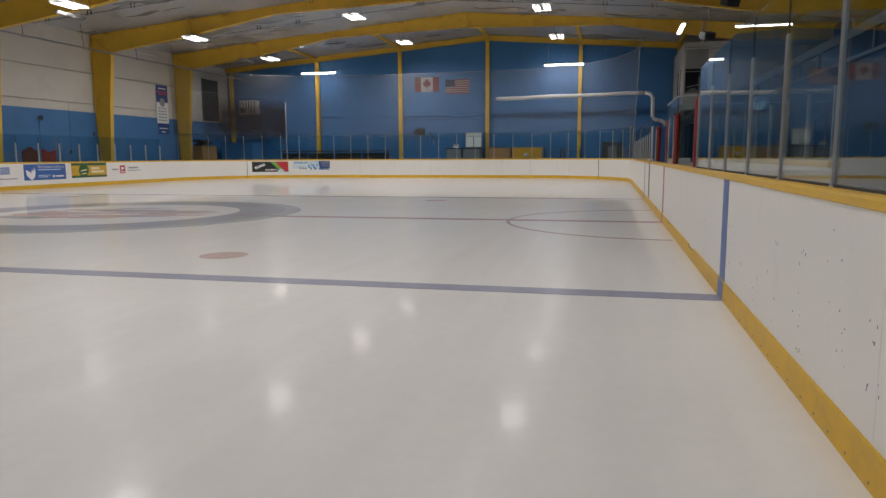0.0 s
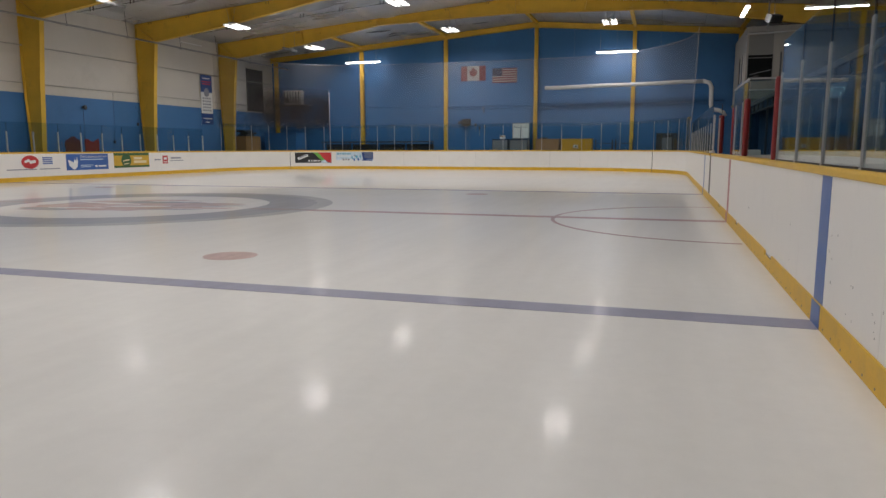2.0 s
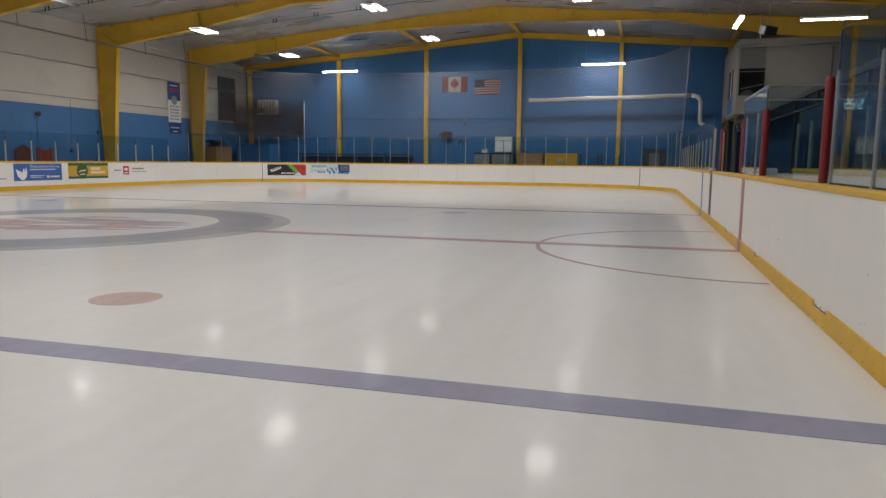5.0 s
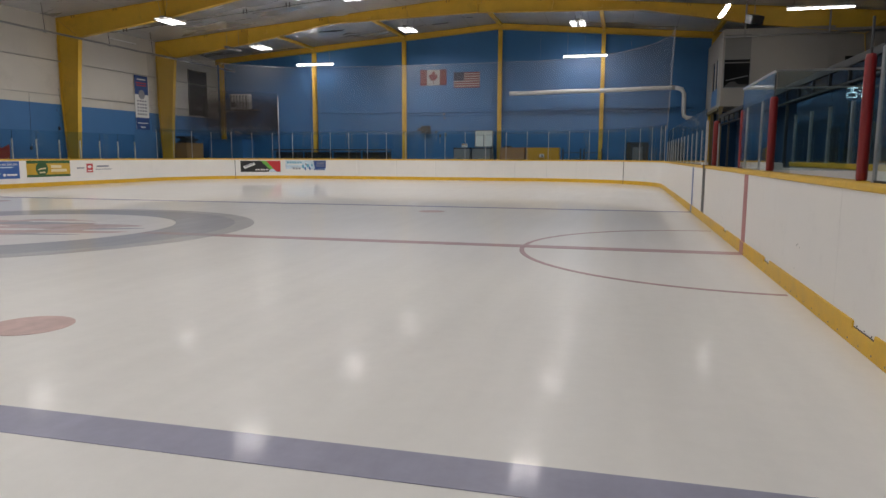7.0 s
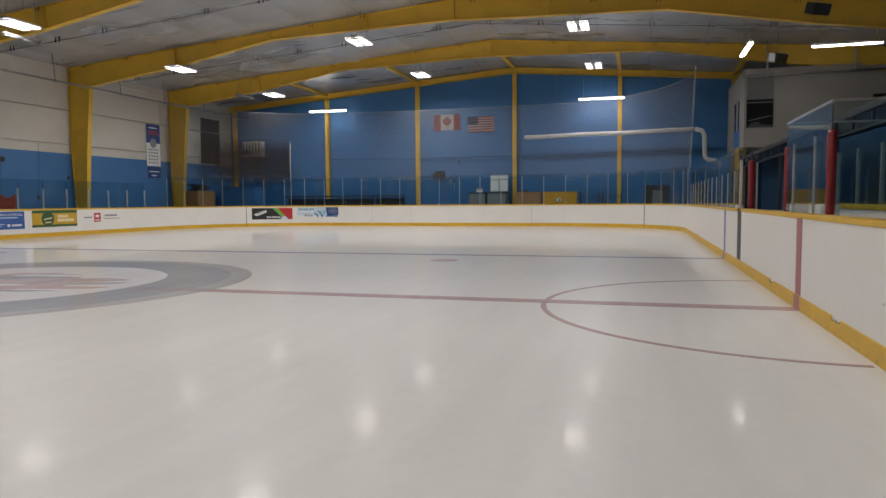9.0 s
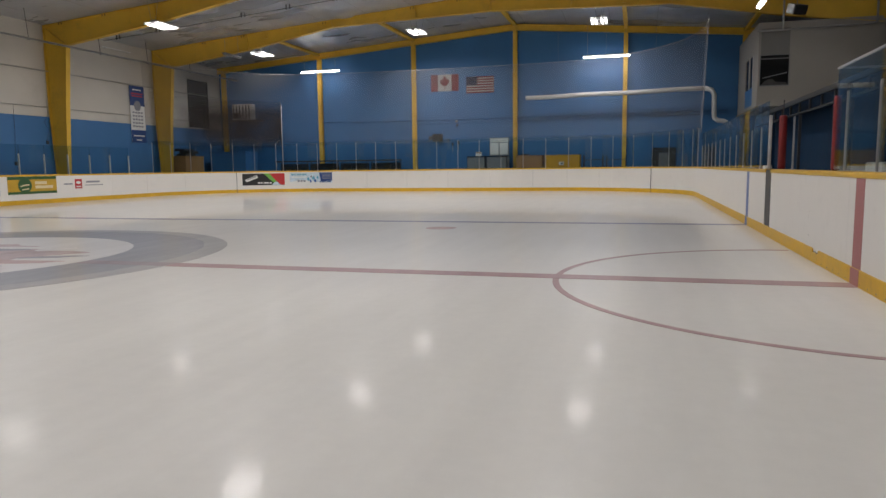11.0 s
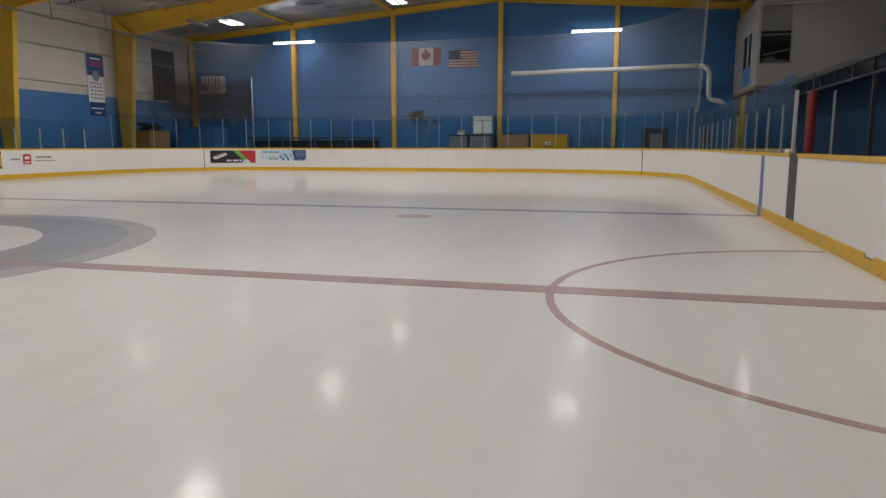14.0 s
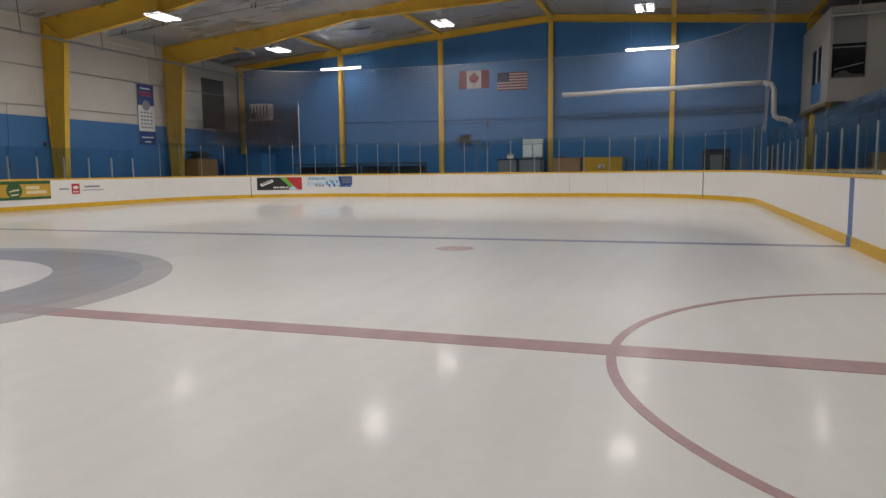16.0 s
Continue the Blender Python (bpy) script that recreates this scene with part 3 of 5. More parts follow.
# end wall framing
t = thing("end_wall_framing", "yellow painted steel posts and sloping beam on the blue end wall", "steel frame")
for sx in (-1, 1):
    x1 = XL if sx < 0 else XR
    bm = bm_new()
    add_poly(bm, [(RIDGE, YB - 0.20, 8.81), (x1, YB - 0.20, 8.81 - 0.0804 * abs(x1 - RIDGE)), (x1, YB - 0.20, 9.12 - 0.0804 * abs(x1 - RIDGE)), (RIDGE, YB - 0.20, 9.12)], (0, 0.02, 0))
    add_poly(bm, [(RIDGE, YB - 0.28, 8.80), (x1, YB - 0.28, 8.80 - 0.0804 * abs(x1 - RIDGE)), (x1, YB - 0.28, 8.82 - 0.0804 * abs(x1 - RIDGE)), (RIDGE, YB - 0.28, 8.82)], (0, 0.2, 0))
    add_poly(bm, [(RIDGE, YB - 0.28, 9.12), (x1, YB - 0.28, 9.12 - 0.0804 * abs(x1 - RIDGE)), (x1, YB - 0.28, 9.14 - 0.0804 * abs(x1 - RIDGE)), (RIDGE, YB - 0.28, 9.14)], (0, 0.2, 0))
    part("end_rafter", bm, M_steel_y, t)
for x in (-27.6, -20.97, -14.97, -9.0, -3.03, 2.9):
    zt = 8.80 - 0.0804 * abs(x - RIDGE)
    bm = bm_new()
    add_box(bm, x - 0.11, YB - 0.26, -0.02, x + 0.11, YB - 0.245, zt)
    add_box(bm, x - 0.008, YB - 0.245, -0.02, x + 0.008, YB - 0.02, zt)
    add_box(bm, x - 0.11, YB - 0.02, -0.02, x + 0.11, YB - 0.005, zt)
    part("end_post", bm, M_steel_y, t)
    if -25 < x < 4:
        bm = bm_new()
        za = roof_z(x) - 0.32
        add_box(bm, x - 0.10, 25.0, za - 0.08, x + 0.10, YB - 0.2, za + 0.06)
        part("strut", bm, M_steel_y, t)

# ---- rink boards ----
boards = thing("rink_boards", "white plastic dasher boards with yellow cap rail and kick strip", "rink boards", kind="structure")
GATE0, GATE1 = 5.12, 5.68
cuts = [s_right(y) for y in (-21.5, -19.0, -16.6, -14.15, -11.7, -9.3, -6.85, -4.45, -2.0, 0.4, 2.8, GATE0)]
spans = list(zip(cuts, cuts[1:]))
cuts = [s_right(y) for y in (GATE1, 8.1, 10.5, 13.0, 15.4, 17.8, 20.3)] + [45.4, 47.84, 50.2, 52.6, 55.0, S_B + 0.84 + 2.3, 59.0, 61.4, 63.8, 66.6, 69.2, 71.19, 74.1, 76.6]
spans += list(zip(cuts, cuts[1:]))
k = math.ceil((S_H - 76.6) / 2.44)
spans += [(76.6 + (S_H - 76.6) * i / k, 76.6 + (S_H - 76.6) * (i + 1) / k) for i in range(k)]
for a, b in spans:
    bm = bm_new()
    add_run(bm, a + 0.0018, b - 0.0018, rect(0.0, 0.04, 0.0, CAP0 + 0.02))
    part("board_panel", bm, M_board, boards)
for a, b in ((s_right(GATE1), S_B), (S_B, S_C), (S_C, S_D), (S_D, S_E), (S_E, S_H), (0, s_right(GATE0))):
    bm = bm_new()
    add_run(bm, a, b, rect(0.045, 0.11, 0.0, CAP0))
    part("board_backing", bm, M_dark, boards, "dark steel backing")
    bm = bm_new()
    c = [(-0.016, CAP0 + 0.008), (-0.010, CAP0), (0.15, CAP0), (0.15, CAP1 - 0.012), (0.138, CAP1), (0.004, CAP1), (-0.010, CAP1 - 0.008), (-0.016, CAP1 - 0.022)]
    add_run(bm, a, b, c)
    part("cap_rail", bm, M_yellow, boards, "yellow plastic cap rail")
# kick strip, broken out in places
KICK = [(-0.014, 0.002), (0.0, 0.002), (0.0, 0.182), (-0.008, 0.180), (-0.014, 0.172)]
chips = [(s_right(y0), s_right(y1)) for y0, y1 in ((-5.45, -4.98), (-1.93, -1.62), (1.58, 1.88))]
s = 0.0
runs = []
for a, b in chips:
    runs.append((s, a))
    s = b
runs += [(s, 47.84), (47.84, 71.19), (71.19, S_D + 8), (S_D + 8, S_E), (S_E, S_H - 0.01)]
for a, b in runs:
    bm = bm_new()
    add_run(bm, a, b - 0.002, KICK)
    part("kick_strip", bm, M_kick, boards, "scuffed yellow kick strip")
for a, b in chips:
    bm = bm_new()
    add_run(bm, a, b, [(-0.014, 0.002), (0.0, 0.002), (0.0, 0.135), (-0.014, 0.122)])
    part("kick_strip", bm, M_kick, boards, "broken yellow kick strip")
    for k in range(3):
        bm = bm_new()
        yy = a - STR + (b - a) * (k + 0.5) / 3
        add_tube(bm, (-0.004, yy, 0.155), (0.002, yy, 0.155), 0.006, 8)
        part("screw_hole", bm, M_dark, boards)
    bm = bm_new()
    add_run(bm, a + 0.02, b - 0.02, rect(-0.006, -0.0002, 0.136, 0.143))
    part("gap_line", bm, M_dark, boards, "dark gap above the broken strip")
# painted line stripes up the boards, seams, near scuffs
for y, w, m_, lab in ((-7.77, 0.30, M_adblue, "blue line stripe"), (7.77, 0.30, M_adblue, "blue line stripe"), (0.0, 0.30, None, "red line stripe")):
    bm = bm_new()
    add_box(bm, -0.003, y - w / 2, 0.18, 0.0, y + w / 2, CAP0 - 0.002)
    add_box(bm, -0.0165, y - w / 2, 0.003, -0.0145, y + w / 2, 0.18)
    part("line_stripe", bm, m_ or mat("stripe_red", (0.38, 0.125, 0.13), 0.4, var=0.1), boards, lab)
for s0 in (47.84, 71.19):
    bm = bm_new()
    add_run(bm, s0 - 0.013, s0 + 0.013, rect(-0.018, 0.0, 0.0, CAP0 - 0.005))
    part("seam_strip", bm, M_dark, boards, "dark joint between board sections")
# fine joints between the far panels
for s0, w in ((50.9, 0.003), (52.6, 0.003), (54.37, 0.006), (56.65, 0.003), (58.97, 0.004), (61.31, 0.003), (63.65, 0.004)):
    bm = bm_new()
    add_run(bm, s0 - w, s0 + w, rect(-0.0015, 0.0, 0.19, CAP0 - 0.005))
    part("panel_joint", bm, M_joint, boards, "fine grey joint between board panels")
random.seed(5)
bm = bm_new()
COLS = [(-10.48, 0.24, 0.95, 22), (-11.05, 0.62, 1.02, 7), (-11.25, 0.25, 0.70, 10), (-11.66, 0.28, 0.68, 14), (-8.10, 0.2, 0.75, 8), (-8.66, 0.25, 0.6, 6),
        (-9.2, 0.25, 0.5, 8), (-9.8, 0.2, 0.8, 9), (-12.4, 0.2, 0.8, 12), (-13.1, 0.2, 0.9, 12), (-6.3, 0.2, 0.8, 7), (-3.1, 0.25, 0.7, 6), (2.2, 0.2, 0.7, 6)]
for yc, za, zb, n in COLS:
    for k in range((2 * n) // 3):
        y, z = yc + random.gauss(0, 0.06), random.uniform(za, zb)
        l, w = random.uniform(0.003, 0.009), random.uniform(0.003, 0.011)
        add_box(bm, -0.0012, -l / 2, -w, 0.0, l / 2, w, pose(0, y, z, random.uniform(-40, 40)))
tagged(part("puck_mark", bm, M_scuff, boards, "small black puck marks"), kind="stuff")

for k in range(54):
    y = -12.5 + 0.262 * k + random.uniform(-0.02, 0.02)
    bm = bm_new()
    add_tube(bm, (-0.0165, y, 0.034), (-0.013, y, 0.034), 0.008, 8)
    part("screw", bm, M_scuff, boards)

# dark gate in the boards
t = thing("rink_gate", "dark grey narrow gate set into the white boards", "gate")
box_part("gate_panel", (0.004, GATE0 + 0.004, 0.10), (0.06, GATE1 - 0.004, CAP1 - 0.01), M_gate, t)
box_part("gate_sill", (-0.005, GATE0 + 0.004, 0.0), (0.09, GATE1 - 0.004, 0.10), M_board, t, "white plastic sill")
box_part("gate_edge", (-0.004, GATE0 + 0.002, 0.11), (0.003, GATE0 + 0.03, CAP1 - 0.012), M_dark, t)

# ---- lines in the ice ----
def ice_mark(name, bm, m_, label, category="ice marking"):
    return tagged(part(name, bm, m_, None), label, category, "", "structure")


for name, y, m_, lab in (("blue_line", -7.77, M_ice_blue, "broad blue line painted under the ice"), ("blue_line", 7.77, M_ice_blue, "broad blue line painted under the ice")):
    bm = bm_new()
    add_box(bm, -W + 0.016, y - 0.15, 0.001, -0.016, y + 0.15, 0.004)
    ice_mark(name, bm, m_, lab)
CX = -W / 2
RING1, RING_MID, RING0 = 4.55, 4.17, 3.02
for x0, x1 in ((CX + RING1 - 0.02, -0.016), (-W + 0.016, CX - RING1 + 0.02)):
    bm = bm_new()
    add_box(bm, x0, -0.15, 0.001, x1, 0.15, 0.004)
    ice_mark("centre_line", bm, M_ice_red, "faded red centre line painted under the ice")


def add_arc(bm, cx, cy, r0, r1, a0, a1, z0=0.001, z1=0.004, n=72):
    rings = []
    for k in range(n + 1):
        a = math.radians(a0 + (a1 - a0) * k / n)
        c, s_ = math.cos(a), math.sin(a)
        rings.append([bm.verts.new((cx + r * c, cy + r * s_, z)) for r, z in ((r0, z0), (r1, z0), (r1, z1), (r0, z1))])
    for a, b in zip(rings, rings[1:]):
        for i in range(4):
            bm.faces.new((a[i], b[i], b[(i + 1) % 4], a[(i + 1) % 4]))


def add_disc(bm, cx, cy, rx, ry, z0, z1, n=48, rot=0.0):
    m = pose(cx, cy, 0, 0, 0, rot)
    add_poly(bm, [m @ Vector((rx * math.cos(2 * math.pi * k / n), ry * math.sin(2 * math.pi * k / n), z0)) for k in range(n)], (0, 0, z1 - z0))


bm = bm_new()
add_arc(bm, 0.0, 0.0, 3.085, 3.155, 91, 269, 0.001, 0.0045)
ice_mark("referee_crease", bm, M_ice_red, "thin red half circle painted under the ice at the boards")
bm = bm_new()
add_arc(bm, CX, 0, RING0, RING_MID - 0.002, 0, 360, n=120)
ice_mark("centre_ring", bm, M_ice_grey, "wide blue-grey ring painted under the ice around the centre logo")
bm = bm_new()
add_arc(bm, CX, 0, RING_MID, RING1, 0, 360, n=120)
ice_mark("centre_ring", bm, M_ice_grey_pale, "paler grey outer band of the ring painted under the ice")
for x0, x1 in ((CX + RING0 + 0.02, CX + RING1 - 0.03), (CX - RING1 + 0.03, CX - RING0 - 0.02)):
    bm = bm_new()
    add_box(bm, x0, -0.15, 0.0042, x1, 0.15, 0.0052)
    ice_mark("centre_line", bm, M_ice_dusk, "faded red centre line over the grey ring")
bm = bm_new()
add_disc(bm, CX, 0, RING0 - 0.003, RING0 - 0.003, 0.001, 0.003, 96)
ice_mark("centre_logo_ground", bm, M_ice_logo, "white disc under the faded centre logo")
# swooshes of the faded logo, plain ragged shapes
def add_blob(bm, cx, cy, rx, ry, z0, z1, rot, seed, n=72):
    m = pose(cx, cy, 0, 0, 0, rot)
    pts = []
    for k in range(n):
        a = 2 * math.pi * k / n
        w = 1 + 0.42 * noise.noise((1.6 * math.cos(a), 1.6 * math.sin(a), seed * 3.7)) + 0.16 * noise.noise((5 * math.cos(a), 5 * math.sin(a), seed * 1.9))
        pts.append(m @ Vector((rx * w * math.cos(a), ry * w * math.sin(a), z0)))
    add_poly(bm, pts, (0, 0, z1 - z0))


LOGO = ((-0.5, 0.0, 2.0, 1.75, 4, M_ice_mauve), (-0.6, -0.7, 1.7, 0.7, 6, M_ice_pink), (0.9, 0.5, 1.2, 0.55, 12, M_ice_mauve), (1.75, -0.25, 0.95, 0.16, 10, M_ice_pink),
        (-1.4, -1.35, 0.7, 0.26, -6, M_ice_grey), (-0.2, 0.9, 1.0, 0.30, 12, M_ice_grey), (0.2, -0.25, 0.9, 0.16, 14, M_ice_logo), (-1.1, 0.35, 0.9, 0.14, -8, M_ice_logo),
        (0.5, 1.3, 1.0, 0.14, 8, M_ice_logo), (-0.9, -0.95, 0.7, 0.10, 10, M_ice_logo), (2.1, 0.35, 0.5, 0.10, 24, M_ice_grey), (1.5, -0.75, 0.8, 0.08, 12, M_ice_grey))
for k, (cx, cy, rx, ry, rot, m_) in enumerate(LOGO):
    bm = bm_new()
    add_blob(bm, CX + cx, cy, rx, ry, 0.003, 0.0036 + 0.0003 * k, rot, k + 1)
    ice_mark("logo_shape", bm, m_, "faded red and grey shapes of the centre ice logo")
for x, y in ((-6.27, -6.1), (-6.27, 6.1), (-W + 6.27, -6.1), (-W + 6.27, 6.1)):
    bm = bm_new()
    add_disc(bm, x, y, 0.33, 0.33, 0.001, 0.004)
    ice_mark("faceoff_spot", bm, M_ice_pink, "faded red face-off spot under the ice")

# ---- glass above the boards ----
def post(parent, s, z1, off=0.05, w=0.010, z0=CAP1, deep=0.0, m_=None):
    (x, y), (nx, ny) = rink(s)
    bm = bm_new()
    m = pose(x + off * nx, y + off * ny, 0, 0, 0, math.degrees(math.atan2(ny, nx)))
    add_box(bm, -w, -w, z0 - 0.002, w + deep, w, z1, m)
    add_box(bm, -w - 0.008, -w * 0.45, z0, -w, w * 0.45, z1 - 0.01, m)
    add_box(bm, -w - 0.01, -w - 0.02, z0 - 0.002, w + 0.01, w + 0.02, z0 + 0.012, m)
    part("post", bm, m_ or M_alu, parent, bevel=0.003)


def pane(parent, s0, s1, z1, off=0.05, z0=CAP1):
    bm = bm_new()
    add_run(bm, s0 + 0.012, s1 - 0.012, rect(off - 0.006, off + 0.006, z0 + 0.012, z1), step=0.7)
    ob = part("pane", bm, M_glass, parent)
    ob.visible_shadow = False
    return ob


def screen(name, label, ss, zp, zg, ends=(True, True), **kind_of_post):
    t = thing(name, label, "glass screen", "rink glass")
    for i, s_ in enumerate(ss):
        if (i == 0 and not ends[0]) or (i == len(ss) - 1 and not ends[1]):
            continue
        post(t, s_, zp, **kind_of_post)
    for a, b in zip(ss, ss[1:]):
        pane(t, a, b, zg)
        if zg - zp > 0.2:
            bm = bm_new()
            add_run(bm, b - 0.004, b + 0.004, rect(0.043, 0.057, zp + 0.002, zg - 0.004))
            part("pane_joint", bm, M_black, t, "thin dark joint between panes")
    bm = bm_new()
    add_run(bm, ss[0], ss[-1], rect(0.035, 0.065, CAP1, CAP1 + 0.014), 0.7)
    part("gasket", bm, M_black, t, "black rubber gasket")
    return t


screen("glass_screen", "clear safety glass panes between short aluminium posts on the boards",
       [s_right(-5.0 - 1.16 * k) for k in range(15)][::-1], 2.14, 2.47)
screen("glass_screen", "clear safety glass panes between short aluminium posts on the boards",
       [s_right(y) for y in (5.85, 6.6, 7.78, 8.95, 10.2, 11.4, 12.6, 13.75, 14.95, 16.1, 17.3, 18.5, 19.7)], 1.98, 2.42, (False, True))
screen("end_glass_screen", "tall clear safety glass panes on slim posts round the rink end",
       [59.59 + 1.175 * k for k in range(-14, 15)], 2.72, 2.80)
screen("glass_screen", "clear safety glass panes between short aluminium posts on the boards",
       [S_D + 1.2 + 1.24 * k for k in range(int((S_E - S_D - 1.2) / 1.24))], 2.03, 2.4, w=0.012, deep=0.045, m_=M_alu_pale)

# ---- protective netting over the end glass ----
t = thing("safety_net", "grey translucent safety netting hung over the rink end", "net")
bm = bm_new()
NS0, NS1, NZ = s_right(20.5), 76.3, 10
cols = []
ss = [NS0 + (NS1 - NS0) * k / 60 for k in range(61)]
for k, s_ in enumerate(ss):
    (x, y), (nx, ny) = rink(s_)
    u = k / 60
    ztop = 6.72 - 0.22 * math.sin(math.pi * u) + 0.02 * math.sin(u * 60)
    col = []
    for j in range(NZ + 1):
        w = j / NZ
        o = 0.05 + 0.15 * w + 0.05 * noise.noise((s_ * 0.35, w * 2.5, 1.0)) + 0.05 * math.sin(math.pi * w)
        col.append(bm.verts.new((x + o * nx, y + o * ny, 2.60 + (ztop - 2.60) * w)))
    cols.append(col)
for a, b in zip(cols, cols[1:]):
    for j in range(NZ):
        bm.faces.new((a[j], b[j], b[j + 1], a[j + 1]))
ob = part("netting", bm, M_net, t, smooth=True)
bm = bm_new()
for a, b in zip(ss, ss[1:]):
    p = []
    for s_ in (a, b):
        (x, y), (nx, ny) = rink(s_)
        u = (s_ - NS0) / (NS1 - NS0)
        p.append((x + 0.20 * nx, y + 0.20 * ny, 6.73 - 0.22 * math.sin(math.pi * u)))
    add_tube(bm, p[0], p[1], 0.008, 6)
part("top_cable", bm, M_galv, t)
# dark net gathered on the corner, tied to the white pole at its straight edge
for a, b, z0, z1, seed in ((68.62, 76.6, 1.9, 5.05, 7.0),):
    bm = bm_new()
    cols = []
    for k in range(37):
        u = k / 36
        (x, y), (nx, ny) = rink(a + (b - a) * u)
        cols.append([])
        for j in range(13):
            w = j / 12
            o = 0.10 + 0.03 * (seed > 7.5) + 0.02 * noise.noise((k * 0.3, w * 3, seed))
            zt = z1 + 0.10 * noise.noise((k * 0.25, 2.0, seed)) + 0.25 * u
            cols[-1].append(bm.verts.new((x + o * nx, y + o * ny, z0 + (zt - z0) * w)))
    for p, q in zip(cols, cols[1:]):
        for j in range(12):
            bm.faces.new((p[j], q[j], q[j + 1], p[j + 1]))
    part("net_fold", bm, M_net_dark, t, "dark gathered net", smooth=True)
# doubled pale hem along the upright edge
(x, y), (nx, ny) = rink(NS0)
bm = bm_new()
rows = []
for j in range(13):
    w = j / 12
    rows.append([bm.verts.new((x + (0.04 + 0.15 * w) * nx, y + e + 0.03 * noise.noise((w * 4, e, 2.0)), 2.5 + 4.22 * w)) for e in (0.0, 0.35, 0.9)])
for p, q in zip(rows, rows[1:]):
    for j in range(2):
        bm.faces.new((p[j], p[j + 1], q[j + 1], q[j]))
part("net_hem", bm, M_net_hem, t, "doubled pale net edge", smooth=True)
bm = bm_new()
add_tube(bm, (x + 0.05 * nx, y, 2.5), (x + 0.20 * nx, y, 6.72), 0.007, 8)
part("edge_rope", bm, M_rope, t, "pale bound net edge")

# ---- benches and scorer's box on the right ----
PADS = ((0.22, 5.48, 0.066), (0.19, 1.84, 0.046), (0.15, -0.76, 0.050), (0.07, -4.64, 0.040))
for px, y, r in PADS:
    t = thing("padded_post", "red vinyl padded post at the bench opening", "padded post", "bench posts", at=(px, y, CAP1))
    bm = bm_new()
    n = 16
    prof = [(r * 0.85, 0.0), (r, 0.02), (r, 0.90), (r * 0.8, 0.94)]
    rings = [[bm.verts.new((rr * math.cos(2 * math.pi * k / n), rr * math.sin(2 * math.pi * k / n), z)) for k in range(n)] for rr, z in prof]
    for a, b in zip(rings, rings[1:]):
        for k in range(n):
            bm.faces.new((a[k], a[(k + 1) % n], b[(k + 1) % n], b[k]))
    bm.faces.new(rings[0][::-1])
    bm.faces.new(rings[-1])
    part("pad", bm, M_red_pad, t, smooth=True)
    bm = bm_new()
    add_box(bm, -0.008, -0.008, 0.94, 0.008, 0.008, 1.21)
    part("post", bm, M_dark, t, "dark steel post")
    if px > 0.1:                              # stands on the bench floor behind the boards
        bm = bm_new()
        add_tube(bm, (0, 0, -CAP1 - 0.02), (0, 0, 0.01), r * 0.6, 12)
        part("foot_post", bm, M_dark, t, "dark steel post")

t = thing("pale_gate_post", "thick pale square post beside the dark gate", "post", at=(0.07, 5.80, CAP1))
box_part("shaft", (-0.025, -0.03, 0.0), (0.025, 0.03, 0.97), M_alu_pale, t, bevel=0.006)
box_part("bracket", (-0.06, 0.05, 0.0), (0.06, 0.30, 0.06), M_white, t, bevel=0.006)

BX = 1.75   # back of the benches
t = thing("scorer_box", "glass walled scorer's box with aluminium trim behind the boards", "scorer box")
for y in (1.30, 0.10, -0.66):
    post(t, s_right(y), 2.14, off=0.17, z0=0.0)
post(t, s_right(3.65), 2.0)
for a, b in ((1.78, 1.30), (1.30, 0.10), (0.10, -0.70)):
    pane(t, s_right(b), s_right(a), 2.45, off=0.17)
bm = bm_new()
add_box(bm, 0.155, -0.71, 2.45, 0.185, 1.78, 2.475)
part("top_trim", bm, M_alu, t)
for y in (-0.70, 1.76):
    ob = box_part("pane", (0.19, y - 0.006, CAP1 + 0.01), (BX - 0.02, y + 0.006, 2.45), M_glass, t)
    ob.visible_shadow = False
    box_part("top_trim", (0.19, y - 0.015, 2.45), (BX, y + 0.015, 2.475), M_alu, t)
box_part("counter", (0.32, 0.45, 0.0), (0.55, 1.05, 1.29), M_white, t, "white counter", bevel=0.01)

t = thing("bench_back_wall", "low white back wall of the players' benches with yellow cap and glass", "wall", kind="structure")
box_part("wall_panel", (BX, -4.6, -0.02), (BX + 0.1, 5.7, 1.18), M_board, t)
box_part("cap_rail", (BX - 0.03, -4.6, 1.18), (BX + 0.13, 5.7, 1.27), M_yellow, t, "yellow cap", bevel=0.01)
for k in range(9):
    y = -4.5 + 1.27 * k
    box_part("post", (BX + 0.02, y - 0.025, 1.27), (BX + 0.07, y + 0.025, 2.25), M_alu, t)
    if k < 8:
        ob = box_part("pane", (BX + 0.04, y + 0.03, 1.28), (BX + 0.05, y + 1.24, 2.5), M_glass, t)
        ob.visible_shadow = False
for y in (5.7, -4.66):
    box_part("side_panel", (0.12, y - 0.04, -0.02), (BX, y + 0.04, 1.15), M_board, t)
for y0, y1 in ((1.7, 4.9), (-4.2, -1.4)):
    t = thing("players_bench", "plain wooden players' bench behind the boards", "bench", "players' benches")
    box_part("seat", (1.15, y0, 0.62), (1.55, y1, 0.66), M_card, t)
    for y in (y0 + 0.2, (y0 + y1) / 2, y1 - 0.2):
        box_part("leg", (1.2, y - 0.03, -0.02), (1.5, y + 0.03, 0.62), M_grey_cab, t)

